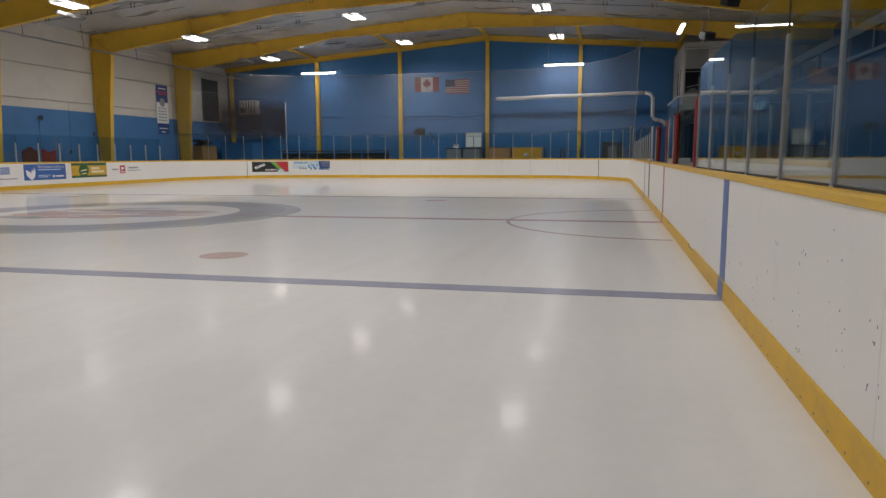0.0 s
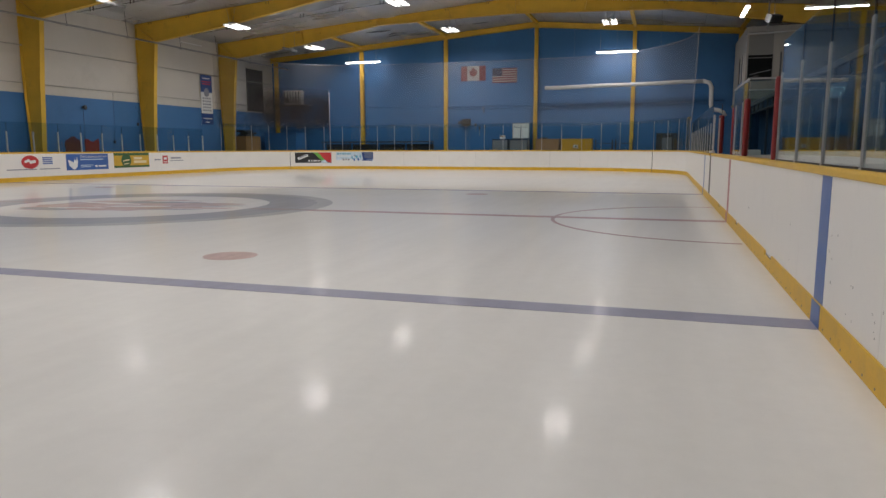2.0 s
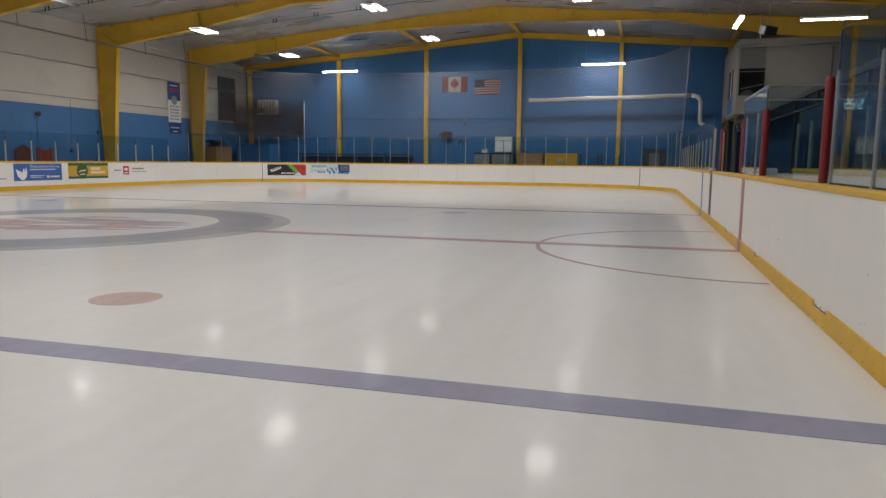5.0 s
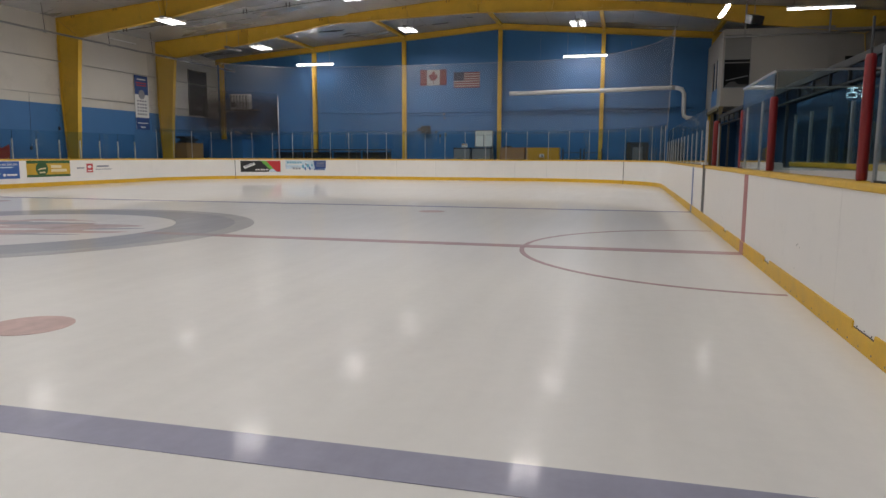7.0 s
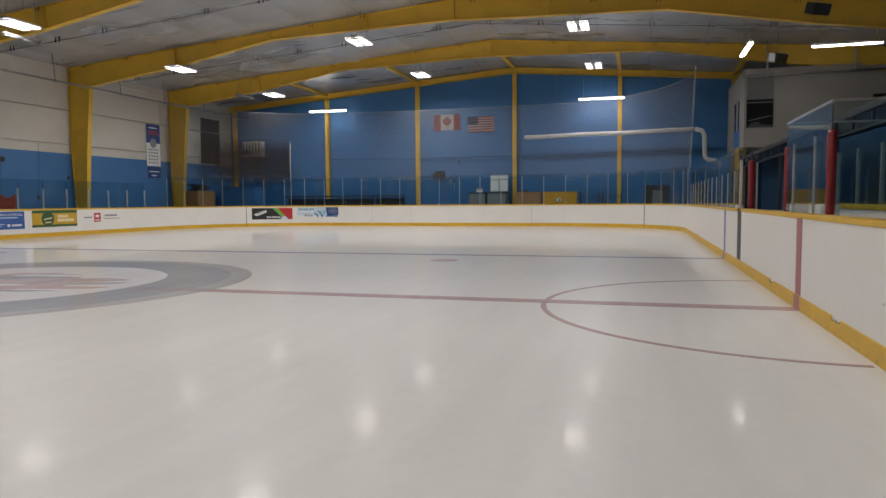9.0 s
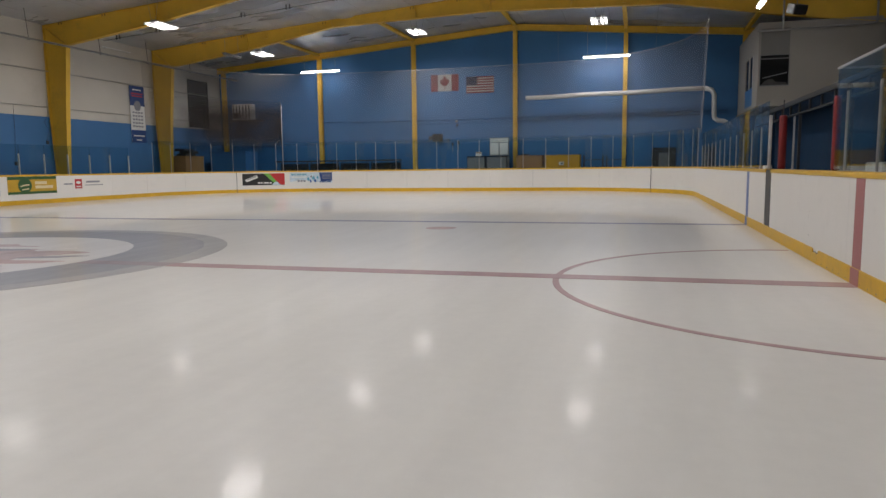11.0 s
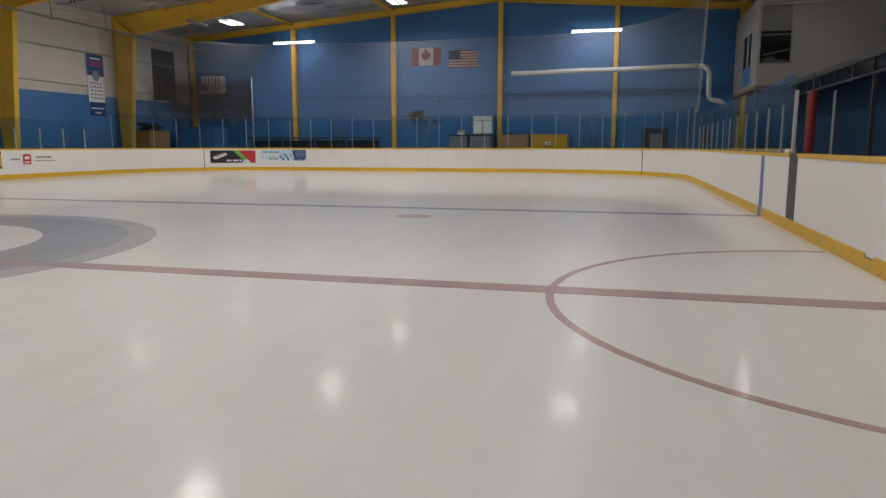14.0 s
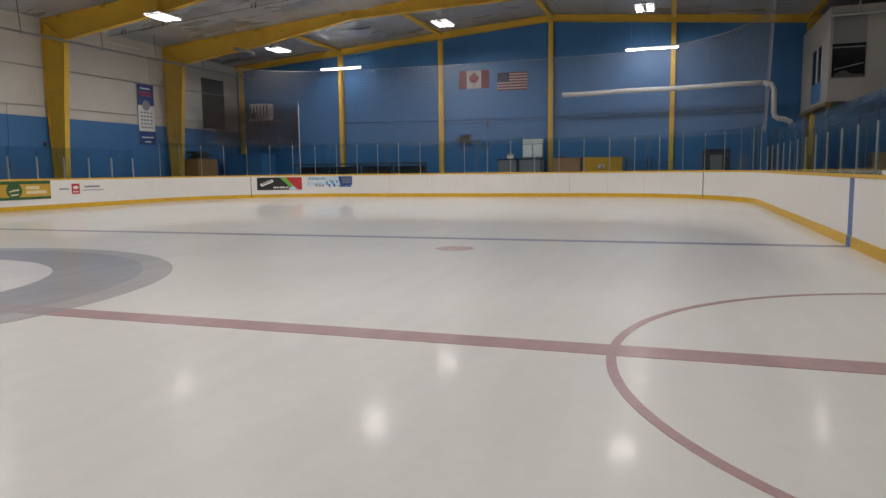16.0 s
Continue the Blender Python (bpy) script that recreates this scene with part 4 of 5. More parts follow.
# ---- lobby wall with the dark window band, and the raised white room ----
LX, LZ, FX_ = 3.4, 3.24, 2.62
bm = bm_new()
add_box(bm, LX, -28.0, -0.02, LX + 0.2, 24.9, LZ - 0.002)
structure("lobby_wall", bm, M_lobby_shaded, "blue lobby wall beside the benches, darkened for the overhang's shade", "wall")
bm = bm_new()
add_box(bm, FX_, -28.0, LZ, XR, 24.9, LZ + 0.10)
structure("lobby_roof", bm, M_dark, "dark flat roof overhanging the lobby wall", "roof")
t = thing("window_1", "long band of dark glazed panels with black mullions under the lobby roof edge", "window", kind="structure")
y = 24.9
while y > -27.5:
    box_part("pane", (FX_ + 0.03, y - 1.34, 2.88), (FX_ + 0.05, y - 0.06, LZ - 0.05), M_window, t)
    box_part("mullion", (FX_ + 0.0, y - 0.06, 2.88), (FX_ + 0.08, y, LZ - 0.05), M_black, t)
    y -= 1.4
box_part("head", (FX_ - 0.01, -28.0, LZ - 0.05), (FX_ + 0.09, 24.9, LZ - 0.002), M_black, t)
box_part("window_sill", (FX_ - 0.01, -28.0, 2.83), (FX_ + 0.09, 24.9, 2.88), M_black, t)
for k in range(9):
    y = 22.0 - 5.6 * k
    if abs(y + 0.4) > 0.1:
        box_part("support_post", (FX_ + 0.0, y - 0.04, -0.02), (FX_ + 0.08, y + 0.04, 2.83), M_dark, t, "dark steel post")
for y in (3.1, 5.6, 9.0):
    t = thing("lobby_door", "dark closed door in the blue lobby wall", "door", "lobby doors", at=(LX, y, 0))
    leaf = box_part("leaf", (-0.03, -0.45, 0.0), (0.0, 0.45, 2.08), M_black, t)
    box_part("door_frame", (-0.04, -0.5, 0.0), (-0.002, -0.45, 2.13), M_grey_cab, t)
    box_part("door_frame", (-0.04, 0.45, 0.0), (-0.002, 0.5, 2.13), M_grey_cab, t)
    box_part("handle", (-0.07, 0.32, 0.98), (-0.03, 0.40, 1.02), M_alu, leaf, "pale metal handle", bevel=0.004)

RX0, RY0, RZ0, RZ1 = 2.62, 25.0, 3.74, 7.25
WX0, WX1, WZ0, WZ1 = 2.72, 3.84, 4.62, 5.88
t = thing("raised_room", "off-white raised room with a dark window over the lobby", "room", kind="structure")
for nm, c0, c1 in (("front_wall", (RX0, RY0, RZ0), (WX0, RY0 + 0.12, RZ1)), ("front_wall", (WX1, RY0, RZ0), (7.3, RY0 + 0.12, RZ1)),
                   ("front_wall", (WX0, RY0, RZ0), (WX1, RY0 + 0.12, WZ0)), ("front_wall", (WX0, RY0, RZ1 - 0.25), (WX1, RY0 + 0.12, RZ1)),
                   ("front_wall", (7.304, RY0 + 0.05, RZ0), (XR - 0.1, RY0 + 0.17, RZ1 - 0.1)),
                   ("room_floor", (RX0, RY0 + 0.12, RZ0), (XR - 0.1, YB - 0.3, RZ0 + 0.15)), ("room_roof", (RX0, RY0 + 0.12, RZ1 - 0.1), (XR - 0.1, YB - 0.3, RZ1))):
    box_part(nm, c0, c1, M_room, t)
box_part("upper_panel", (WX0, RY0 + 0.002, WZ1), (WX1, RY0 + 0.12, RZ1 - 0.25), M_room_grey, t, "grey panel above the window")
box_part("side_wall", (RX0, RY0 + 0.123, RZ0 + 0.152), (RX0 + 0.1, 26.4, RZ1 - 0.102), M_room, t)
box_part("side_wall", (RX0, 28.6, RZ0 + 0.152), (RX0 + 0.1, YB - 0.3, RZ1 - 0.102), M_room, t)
box_part("side_wall", (RX0, 26.4, RZ0 + 0.152), (RX0 + 0.1, 28.6, 4.7), M_blue_low, t, "blue lower side")
box_part("side_wall", (RX0, 26.4, 6.1), (RX0 + 0.1, 28.6, RZ1 - 0.102), M_room, t)
for y in (26.4, 27.5):
    box_part("side_window", (RX0 + 0.03, y + 0.05, 4.72), (RX0 + 0.05, y + 1.05, 6.08), M_window, t, "dark side window")
    box_part("window_frame", (RX0 - 0.01, y - 0.03, 4.70), (RX0 + 0.06, y + 0.05, 6.1), M_white, t)
box_part("window_pane", (WX0, RY0 + 0.06, WZ0), (WX1, RY0 + 0.07, WZ1), M_window, t, "dark glossy window")
for c0, c1 in (((WX0 - 0.025, RY0 - 0.02, WZ0 - 0.04), (WX1 + 0.025, RY0 - 0.001, WZ0)), ((WX0 - 0.025, RY0 - 0.02, WZ1), (WX1 + 0.025, RY0 - 0.001, WZ1 + 0.025)),
               ((WX0 - 0.025, RY0 - 0.02, WZ0), (WX0, RY0 - 0.001, WZ1)), ((WX1, RY0 - 0.02, WZ0), (WX1 + 0.025, RY0 - 0.001, WZ1))):
    box_part("window_frame", c0, c1, M_grey_cab, t)
box_part("blind_rail", (WX0 + 0.02, RY0 + 0.03, WZ1 - 0.16), (WX1 - 0.02, RY0 + 0.055, WZ1 - 0.12), M_room_grey, t, "grey blind rail")
# a lamp's slanting reflection in the window, modelled as a thin grey strip
bm = bm_new()
add_poly(bm, [(WX0 + 0.10, RY0 + 0.05, WZ0 + 0.30), (WX1 - 0.06, RY0 + 0.05, WZ0 + 0.50), (WX1 - 0.06, RY0 + 0.05, WZ0 + 0.54), (WX0 + 0.10, RY0 + 0.05, WZ0 + 0.33)], (0, 0.006, 0))
part("pane_reflection", bm, M_grey_cab, t, "slanting grey strip standing for a lamp's reflection")
bm = bm_new()
add_poly(bm, [(WX0 + 0.04, RY0 + 0.045, WZ0 + 0.005), (WX1 - 0.04, RY0 + 0.045, WZ0 + 0.005), (WX1 - 0.05, RY0 + 0.045, WZ0 + 0.10), (WX0 + 0.62, RY0 + 0.045, WZ0 + 0.14), (WX0 + 0.50, RY0 + 0.045, WZ0 + 0.26), (WX0 + 0.30, RY0 + 0.045, WZ0 + 0.25), (WX0 + 0.12, RY0 + 0.045, WZ0 + 0.12)], (0, 0.012, 0))
part("window_clutter", bm, M_dark, t, "dark things heaped inside the window")
box_part("window_slot", (7.8, RY0 + 0.03, 5.6), (9.2, RY0 + 0.049, 5.9), M_window, t, "narrow dark window")
box_part("edge_beam", (RX0 - 0.06, RY0 - 0.05, RZ0 - 0.14), (RX0 + 0.14, YB - 0.3, RZ0 - 0.002), M_olive, t, "dull olive edge beam")
for y in (RY0 + 0.1, 28.3):
    box_part("support_post", (RX0 - 0.02, y - 0.07, -0.02), (RX0 + 0.12, y + 0.07, RZ0 - 0.14), M_olive, t, "dull olive steel post")
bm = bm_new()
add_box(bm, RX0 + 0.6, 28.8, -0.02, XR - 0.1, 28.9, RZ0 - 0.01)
structure("lobby_end_wall", bm, M_lobby_shaded, "blue wall under the raised room", "wall")

# ---- lights ----
def high_bay(x, y, z):
    t = thing("high_bay_light", "hung fluorescent high-bay light with four bright tubes", "ceiling light", "high-bay lights", at=(x, y, z))
    bm = bm_new()
    for sx in (-1, 1):
        add_poly(bm, [(sx * 0.07, -0.62, 0.02), (sx * 0.10, -0.62, 0.055), (sx * 0.36, -0.62, 0.055), (sx * 0.39, -0.62, 0.02), (sx * 0.39, -0.62, 0.075), (sx * 0.07, -0.62, 0.075)], (0, 1.24, 0))
    part("reflector", bm, M_white, t)
    bm = bm_new()
    add_box(bm, -0.12, -0.60, 0.077, 0.12, 0.60, 0.15)
    part("housing", bm, M_galv, t, "grey ballast housing", bevel=0.008)
    for k in range(4):
        bm = bm_new()
        u = (-0.315, -0.145, 0.145, 0.315)[k]
        add_tube(bm, (u, -0.58, 0.0), (u, 0.58, 0.0), 0.03, 10)
        part("tube", bm, M_tube, t, smooth=True)
    for sy in (-1, 1):
        bm = bm_new()
        add_box(bm, -0.38, sy * 0.61 - 0.012, -0.025, 0.38, sy * 0.61 + 0.012, 0.019)
        part("lamp_holder", bm, M_white, t)
        for sx in (-1, 1):
            bm = bm_new()
            add_tube(bm, (sx * 0.1, sy * 0.5, 0.15), (sx * 0.3, sy * 0.5, roof_z(x) + 0.26 - z), 0.006, 6)
            part("hanger", bm, M_galv, t)
    return t


base = None
for x, z, out in BAY_COLS:
    for y, dz, gain in BAY_ROWS:
        ex, ey, ez = BAY_NUDGE.get((x, y), (0.0, 0.0, 0.0))
        at = (x + ex, y + ey, z + dz + ez)
        if base is None:
            base = high_bay(*at)
        else:
            copy_thing(base, pose(*at))
        for sx in (-0.23, 0.23):
            area_lamp(at[0] + sx, at[1], at[2] - 0.033, 0.22, 1.12, BAY_W * gain * out)


def strip_light(x, y, z, length, rz, lit=True, tube=M_strip, hood=False):
    t = thing("strip_light", "long fluorescent strip light, switched on" if lit else "long fluorescent strip light, switched off", "strip light", "strip lights")
    t.matrix_world = pose(x, y, z, 0, 0, rz)
    bm = bm_new()
    add_box(bm, -length / 2, -0.08, 0.035, length / 2, 0.08, 0.10)
    part("housing", bm, M_white if lit else M_room_grey, t, bevel=0.006)
    for k in (0, 1):
        x0 = -length / 2 + 0.03 + k * (length / 2)
        for sy in (-0.045, 0.045):
            bm = bm_new()
            add_tube(bm, (x0, sy, 0.0), (x0 + length / 2 - 0.06, sy, 0.0), 0.026, 10)
            part("tube", bm, tube if lit else M_room_grey, t, smooth=True)
    if hood:                                 # slotted white reflector rising behind the tubes
        for k in range(10):
            bm = bm_new()
            u0 = -length / 2 + length * k / 10
            add_poly(bm, [(u0 + 0.03, 0.09, 0.06), (u0 + length / 10 - 0.03, 0.09, 0.06), (u0 + length / 10 - 0.03, 0.16, 0.17), (u0 + 0.03, 0.16, 0.17)], (0, 0.006, 0))
            part("hood_slat", bm, M_white, t)
    for sx in (-1, 1):
        bm = bm_new()
        add_tube(bm, (sx * length * 0.4, 0, 0.10), (sx * length * 0.4, 0, roof_z(x) + 0.05 - z), 0.006, 6)
        part("hanger", bm, M_galv, t)
    return t


strip_light(-4.0, 30.35, 6.98, 2.45, 0)
strip_light(-20.5, 30.35, 6.98, 2.45, 0)
strip_light(1.93, 19.5, 7.02, 2.4, 90, tube=M_strip_new)
strip_light(5.62, 20.6, 7.2, 2.46, 0, tube=M_strip_old, hood=True)
strip_light(5.62, 13.8, 7.2, 2.46, 0, tube=M_strip_old, hood=True)
strip_light(-22.26, 9.9, 7.0, 1.5, 90, False)
strip_light(-22.24, 23.8, 7.0, 1.5, 90, False)

# ---- end wall things ----
t = thing("canadian_flag", "red and white maple leaf flag pinned to the blue wall", "flag", "flags")
FY = YB - 0.03
FX, FZ0, FZ1 = -13.97, 5.66, 6.60
box_part("red_band", (FX, FY, FZ0), (FX + 0.42, FY + 0.012, FZ1), M_flagred, t)
box_part("white_field", (FX + 0.42, FY, FZ0), (FX + 1.24, FY + 0.012, FZ1), M_flagwhite, t)
box_part("red_band", (FX + 1.24, FY, FZ0), (FX + 1.66, FY + 0.012, FZ1), M_flagred, t)
half = ((0, 0.46), (0.075, 0.33), (0.15, 0.37), (0.12, 0.15), (0.22, 0.26), (0.245, 0.19), (0.36, 0.21), (0.32, 0.09), (0.38, 0.05), (0.19, -0.13), (0.21, -0.2), (0.02, -0.17), (0.02, -0.4))
leaf = list(half) + [(-x, z) for x, z in half[::-1]][:-1]
bm = bm_new()
add_poly(bm, [(FX + 0.83 + x * 0.78, FY - 0.004, (FZ0 + FZ1) / 2 + z * 0.9) for x, z in leaf], (0, 0.004, 0))
part("maple_leaf", bm, M_flagred, t)
t = thing("american_flag", "striped american flag pinned to the blue wall", "flag", "flags")
FX, FZ0, FZ1 = -11.86, 5.48, 6.41
hh = (FZ1 - FZ0) / 13
for k in range(13):
    x0 = FX + (0.646 if k >= 6 else 0)
    box_part("stripe", (x0, FY, FZ0 + k * hh), (FX + 1.62, FY + 0.012, FZ0 + (k + 1) * hh), M_flagred if k % 2 == 0 else M_flagwhite, t)
box_part("canton", (FX, FY - 0.002, FZ0 + 6 * hh), (FX + 0.645, FY + 0.012, FZ1), M_flagblue, t)

# foil covered duct along the end
t = thing("air_duct", "long silver foil wrapped air duct with an elbow", "duct")
pts = [(-8.24, 30.2, 4.98), (-2.0, 30.2, 5.08), (0.9, 30.2, 5.14), (1.25, 30.2, 5.04), (1.38, 30.2, 4.8), (1.40, 30.2, 3.85), (1.43, 30.2, 3.62), (1.58, 30.2, 3.50), (1.85, 30.2, 3.46), (2.08, 30.2, 3.34), (2.2, 30.2, 3.12)]
for nm, run in (("duct_run", pts[:3]), ("duct_elbow", pts[2:])):
    fine = [Vector(run[0])]
    for a, b in zip(run, run[1:]):
        n = max(1, int((Vector(b) - Vector(a)).length / 0.5))
        fine += [Vector(a).lerp(Vector(b), (k + 1) / n) + Vector((0, 0, -0.012 * math.sin(9.0 * (k + 1) / n))) for k in range(n)]
    bm = bm_new()
    add_sweep(bm, fine, 0.118, 14)
    part(nm, bm, M_foil, t, smooth=True)
for x in (-6.5, -4.0, -1.5):
    bm = bm_new()
    add_tube(bm, (x, 30.2, 5.1), (x, 30.2, 8.4), 0.003, 6)
    part("hanger", bm, M_galv, t)

def pipe(name, label, runs, r, m_=None):
    t = thing(name, label, "pipe")
    for a, b in runs:
        bm = bm_new()
        add_tube(bm, a, b, r, 10)
        part("pipe_section", bm, m_ or M_galv, t, smooth=True)
    return t


pipe("wall_pipe", "thin conduits running along the blue end wall", [((-21, YB - 0.05, 4.10), (-15.2, YB - 0.05, 4.03)), ((-15.0, YB - 0.05, 4.02), (2.2, YB - 0.05, 4.08))], 0.016, M_blue_low)
pipe("wall_pipe", "thin conduits running along the blue end wall", [((-15.0, YB - 0.05, 3.85), (2.2, YB - 0.05, 3.90))], 0.012, M_blue_low)
pipe("white_conduit", "white upright pole rising from the end glass posts", [((-21.72, 27.72, CAP1), (-21.72, 27.72, 4.86))], 0.021, M_rope)
pipe("sprinkler_pipe", "grey sprinkler pipe along the side wall", [((-26.55, -YB + 0.1, 6.72), (-26.55, 24.0, 6.78)), ((-26.55, 24.0, 6.78), (-26.55, YB - 0.3, 6.80))], 0.045)
def pipe_fittings(x, z, ys, zr):
    for y in ys:
        t = thing("pipe_hanger", "thin rod and clamp holding up the sprinkler pipe", "pipe hanger", "pipe hangers", at=(x, y, z))
        bm = bm_new()
        add_tube(bm, (0, -0.05, 0), (0, 0.05, 0), 0.062, 12)
        part("clamp", bm, M_galv, t, smooth=True)
        bm = bm_new()
        add_tube(bm, (0, 0, 0.05), (-0.12, 0, zr - z), 0.012, 6)
        part("rod", bm, M_dark, t)


pipe_fittings(-26.55, 6.76, (8.2, 11.9, 15.6, 19.6, 22.9, 26.4), 8.0)
t = thing("wall_batten", "thin white batten high on the side wall", "batten", at=(XL, 22.35, 7.44))
box_part("bar", (0.0, -1.02, -0.025), (0.06, 1.02, 0.025), M_white, t, bevel=0.005)
for y in (-0.8, 0.8):
    box_part("bracket", (0.0, y - 0.03, -0.06), (0.03, y + 0.03, -0.026), M_galv, t)
pipe("wall_rail", "thin rail along the white side wall", [((XL + 0.06, -YB + 0.1, 5.79), (XL + 0.06, YB - 0.1, 5.79))], 0.025, M_rail)
pipe("wall_conduit", "thin conduit along the white side wall", [((XL + 0.04, -YB + 0.1, 4.19), (XL + 0.04, YB - 0.1, 4.19))], 0.018, M_rail)
pipe("sprinkler_pipe", "grey sprinkler pipe crossing in front of the raised room", [((2.5, 24.7, 6.85), (XR - 0.3, 24.7, 6.95)), ((3.5, 24.7, 6.86), (3.5, 24.7, roof_z(3.5) + 0.05)), ((7.0, 24.7, 6.92), (7.0, 24.7, roof_z(7.0) + 0.05))], 0.04)

t = thing("wall_speaker", "dark box loudspeaker on the blue end wall", "loudspeaker", at=(-13.62, YB, 3.0))
box_part("cabinet", (-0.24, -0.28, -0.22), (0.34, -0.06, 0.22), M_black, t, bevel=0.01)
box_part("bracket", (-0.1, -0.06, -0.05), (0.1, 0.0, 0.05), M_galv, t)
box_part("horn", (-0.48, -0.22, -0.1), (-0.24, -0.08, 0.1), M_dark, t, bevel=0.01)
for x, z in ((-12.95, 2.85), (-12.70, 2.62), (-12.35, 2.7)):
    t = thing("wall_bracket", "small dark fitting on the blue wall", "bracket", "wall fittings", at=(x, YB, z))
    box_part("plate", (-0.06, -0.05, -0.09), (0.06, 0.0, 0.09), M_dark, t)
    box_part("stem", (-0.015, -0.045, -0.5), (0.015, -0.02, -0.09), M_galv, t)

t = thing("wall_unit", "white ventilation unit with slats on a wall shelf", "ventilation unit", at=(-26.2, YB, 4.37))
box_part("shelf", (-1.0, -0.7, -0.08), (1.35, -0.02, -0.02), M_dark, t)
box_part("casing", (-0.68, -0.45, -0.02), (0.70, -0.05, 0.98), M_white, t, bevel=0.01)
for k in range(6):
    box_part("slat", (-0.62 + 0.22 * k, -0.47, 0.1), (-0.56 + 0.22 * k, -0.452, 0.92), M_dark, t)
box_part("control_panel", (-0.6, -0.475, 0.12), (-0.25, -0.453, 0.45), M_dark, t)

t = thing("louvre_panel", "large dark louvred panel in the white side wall", "louvre", at=(XL, 28.99, 5.25))
box_part("backing", (0.0, -0.92, -1.40), (0.05, 0.92, 1.38), M_dark, t)
for k in range(22):
    m = pose(0.075, 0, -1.30 + 0.122 * k, 0, 35, 0)
    bm = bm_new()
    add_box(bm, -0.035, -0.9, -0.004, 0.035, 0.9, 0.004, m)
    part("slat", bm, M_louvre, t)
for y in (-0.94, 0.90):
    box_part("frame_bar", (0.0, y, -1.42), (0.11, y + 0.04, 1.40), M_louvre, t)

# banner on the side wall
t = thing("wall_banner", "tall white and navy printed banner on the side wall", "banner", at=(XL + 0.05, 23.6, 4.27))
box_part("cloth", (0.0, -0.56, -1.48), (0.012, 0.56, 1.48), M_print_white, t)
box_part("navy_head", (0.012, -0.56, 0.45), (0.016, 0.56, 1.48), M_navy, t)
box_part("navy_foot", (0.012, -0.56, -1.48), (0.016, 0.56, -0.82), M_navy, t)
bm = bm_new()
add_tube(bm, (0.012, 0, 0.45), (0.018, 0, 0.45), 0.26, 24)
part("emblem", bm, M_print_grey, t)
for k in range(5):
    for j in range(4):
        box_part("text_bar", (0.012, -0.40 + 0.21 * j, 0.05 - 0.18 * k), (0.015, -0.26 + 0.21 * j, 0.14 - 0.18 * k), M_print_grey, t)
for z, w, m_ in ((1.28, 0.34, M_print_white), (1.08, 0.44, M_adred), (0.95, 0.40, M_adred), (-1.12, 0.42, M_print_white), (-1.34, 0.2, M_print_white)):
    box_part("text_bar", (0.016, -w, z - 0.03), (0.019, w, z + 0.03), m_, t)

# ---- advertising panels on the boards ----
def ad_face(name, label, s0, s1, z0, z1, m_):
    """A flat print that follows the boards; local u runs from its left to its right as seen from the ice."""
    t = thing(name, label, "advert", "board adverts")
    bm = bm_new()
    add_run(bm, s0, s1, rect(-0.005, -0.0002, z0, z1), 0.1)
    part("sheet", bm, m_, t)
    return t


def ad_bar(t, s0, s1, z0, z1, m_, name="text_bar", lift=0.0):
    bm = bm_new()
    add_run(bm, s0, s1, rect(-0.0075 - lift, -0.0055 - lift, z0, z1), 0.1)
    part(name, bm, m_, t)


def add_curved(bm, s_of, pts, lift):
    """A convex outline cut into narrow upright slices that bend with the boards."""
    us = [u for u, z in pts]
    k = max(2, math.ceil((max(us) - min(us)) / 0.06))
    rows = []
    for i in range(k + 1):
        u = min(us) + 1e-4 + (max(us) - min(us) - 2e-4) * i / k
        zs = []
        for (u0, z0), (u1, z1) in zip(pts, pts[1:] + pts[:1]):
            if (u0 - u) * (u1 - u) <= 0 and u0 != u1:
                zs.append(z0 + (z1 - z0) * (u - u0) / (u1 - u0))
        (x, y), (nx, ny) = rink(s_of(u))
        rows.append([bm.verts.new((x - o * nx, y - o * ny, z)) for o, z in ((lift, min(zs)), (lift, max(zs)), (lift + 0.0012, max(zs)), (lift + 0.0012, min(zs)))])
    for a, b in zip(rows, rows[1:]):
        for j in range(4):
            bm.faces.new((a[j], a[(j + 1) % 4], b[(j + 1) % 4], b[j]))
    bm.faces.new(rows[0][::-1])
    bm.faces.new(rows[-1])


def ad_poly(t, s_of, pts, m_, name="shape", lift=0.0):
    """pts: (metres along, height); s_of gives the boards' s for a distance along."""
    bm = bm_new()
    out = []
    nn = Vector((0, 0, 0))
    if any(S_C < s_of(u) < S_D for u, z in pts):
        add_curved(bm, s_of, pts, 0.0058 + lift)
        part(name, bm, m_, t)
        return
    for u, z in pts:
        (x, y), (nx, ny) = rink(s_of(u))
        out.append(Vector((x - (0.0058 + lift) * nx, y - (0.0058 + lift) * ny, z)))
        nn += Vector((nx, ny, 0))
    add_poly(bm, out, -nn.normalized() * 0.0012)
    part(name, bm, m_, t)


def words(t, body, s0, z, size, m_):
    cu = bpy.data.curves.new("words", "FONT")
    cu.body, cu.size, cu.extrude = body, size, 0.0008
    tmp = bpy.data.objects.new("words", cu)
    scene.collection.objects.link(tmp)
    me = bpy.data.meshes.new_from_object(tmp.evaluated_get(bpy.context.evaluated_depsgraph_get()))
    bpy.data.objects.remove(tmp)
    me.materials.append(m_)
    ob = new("lettering", me)
    (x, y), (nx, ny) = rink(s0)
    ob.matrix_world = Matrix.Translation((x - 0.0062 * nx, y - 0.0062 * ny, z)) @ Matrix(((ny, 0, -nx, 0), (-nx, 0, -ny, 0), (0, 1, 0, 0), (0, 0, 0, 1)))
    ob.parent = t
    return ob


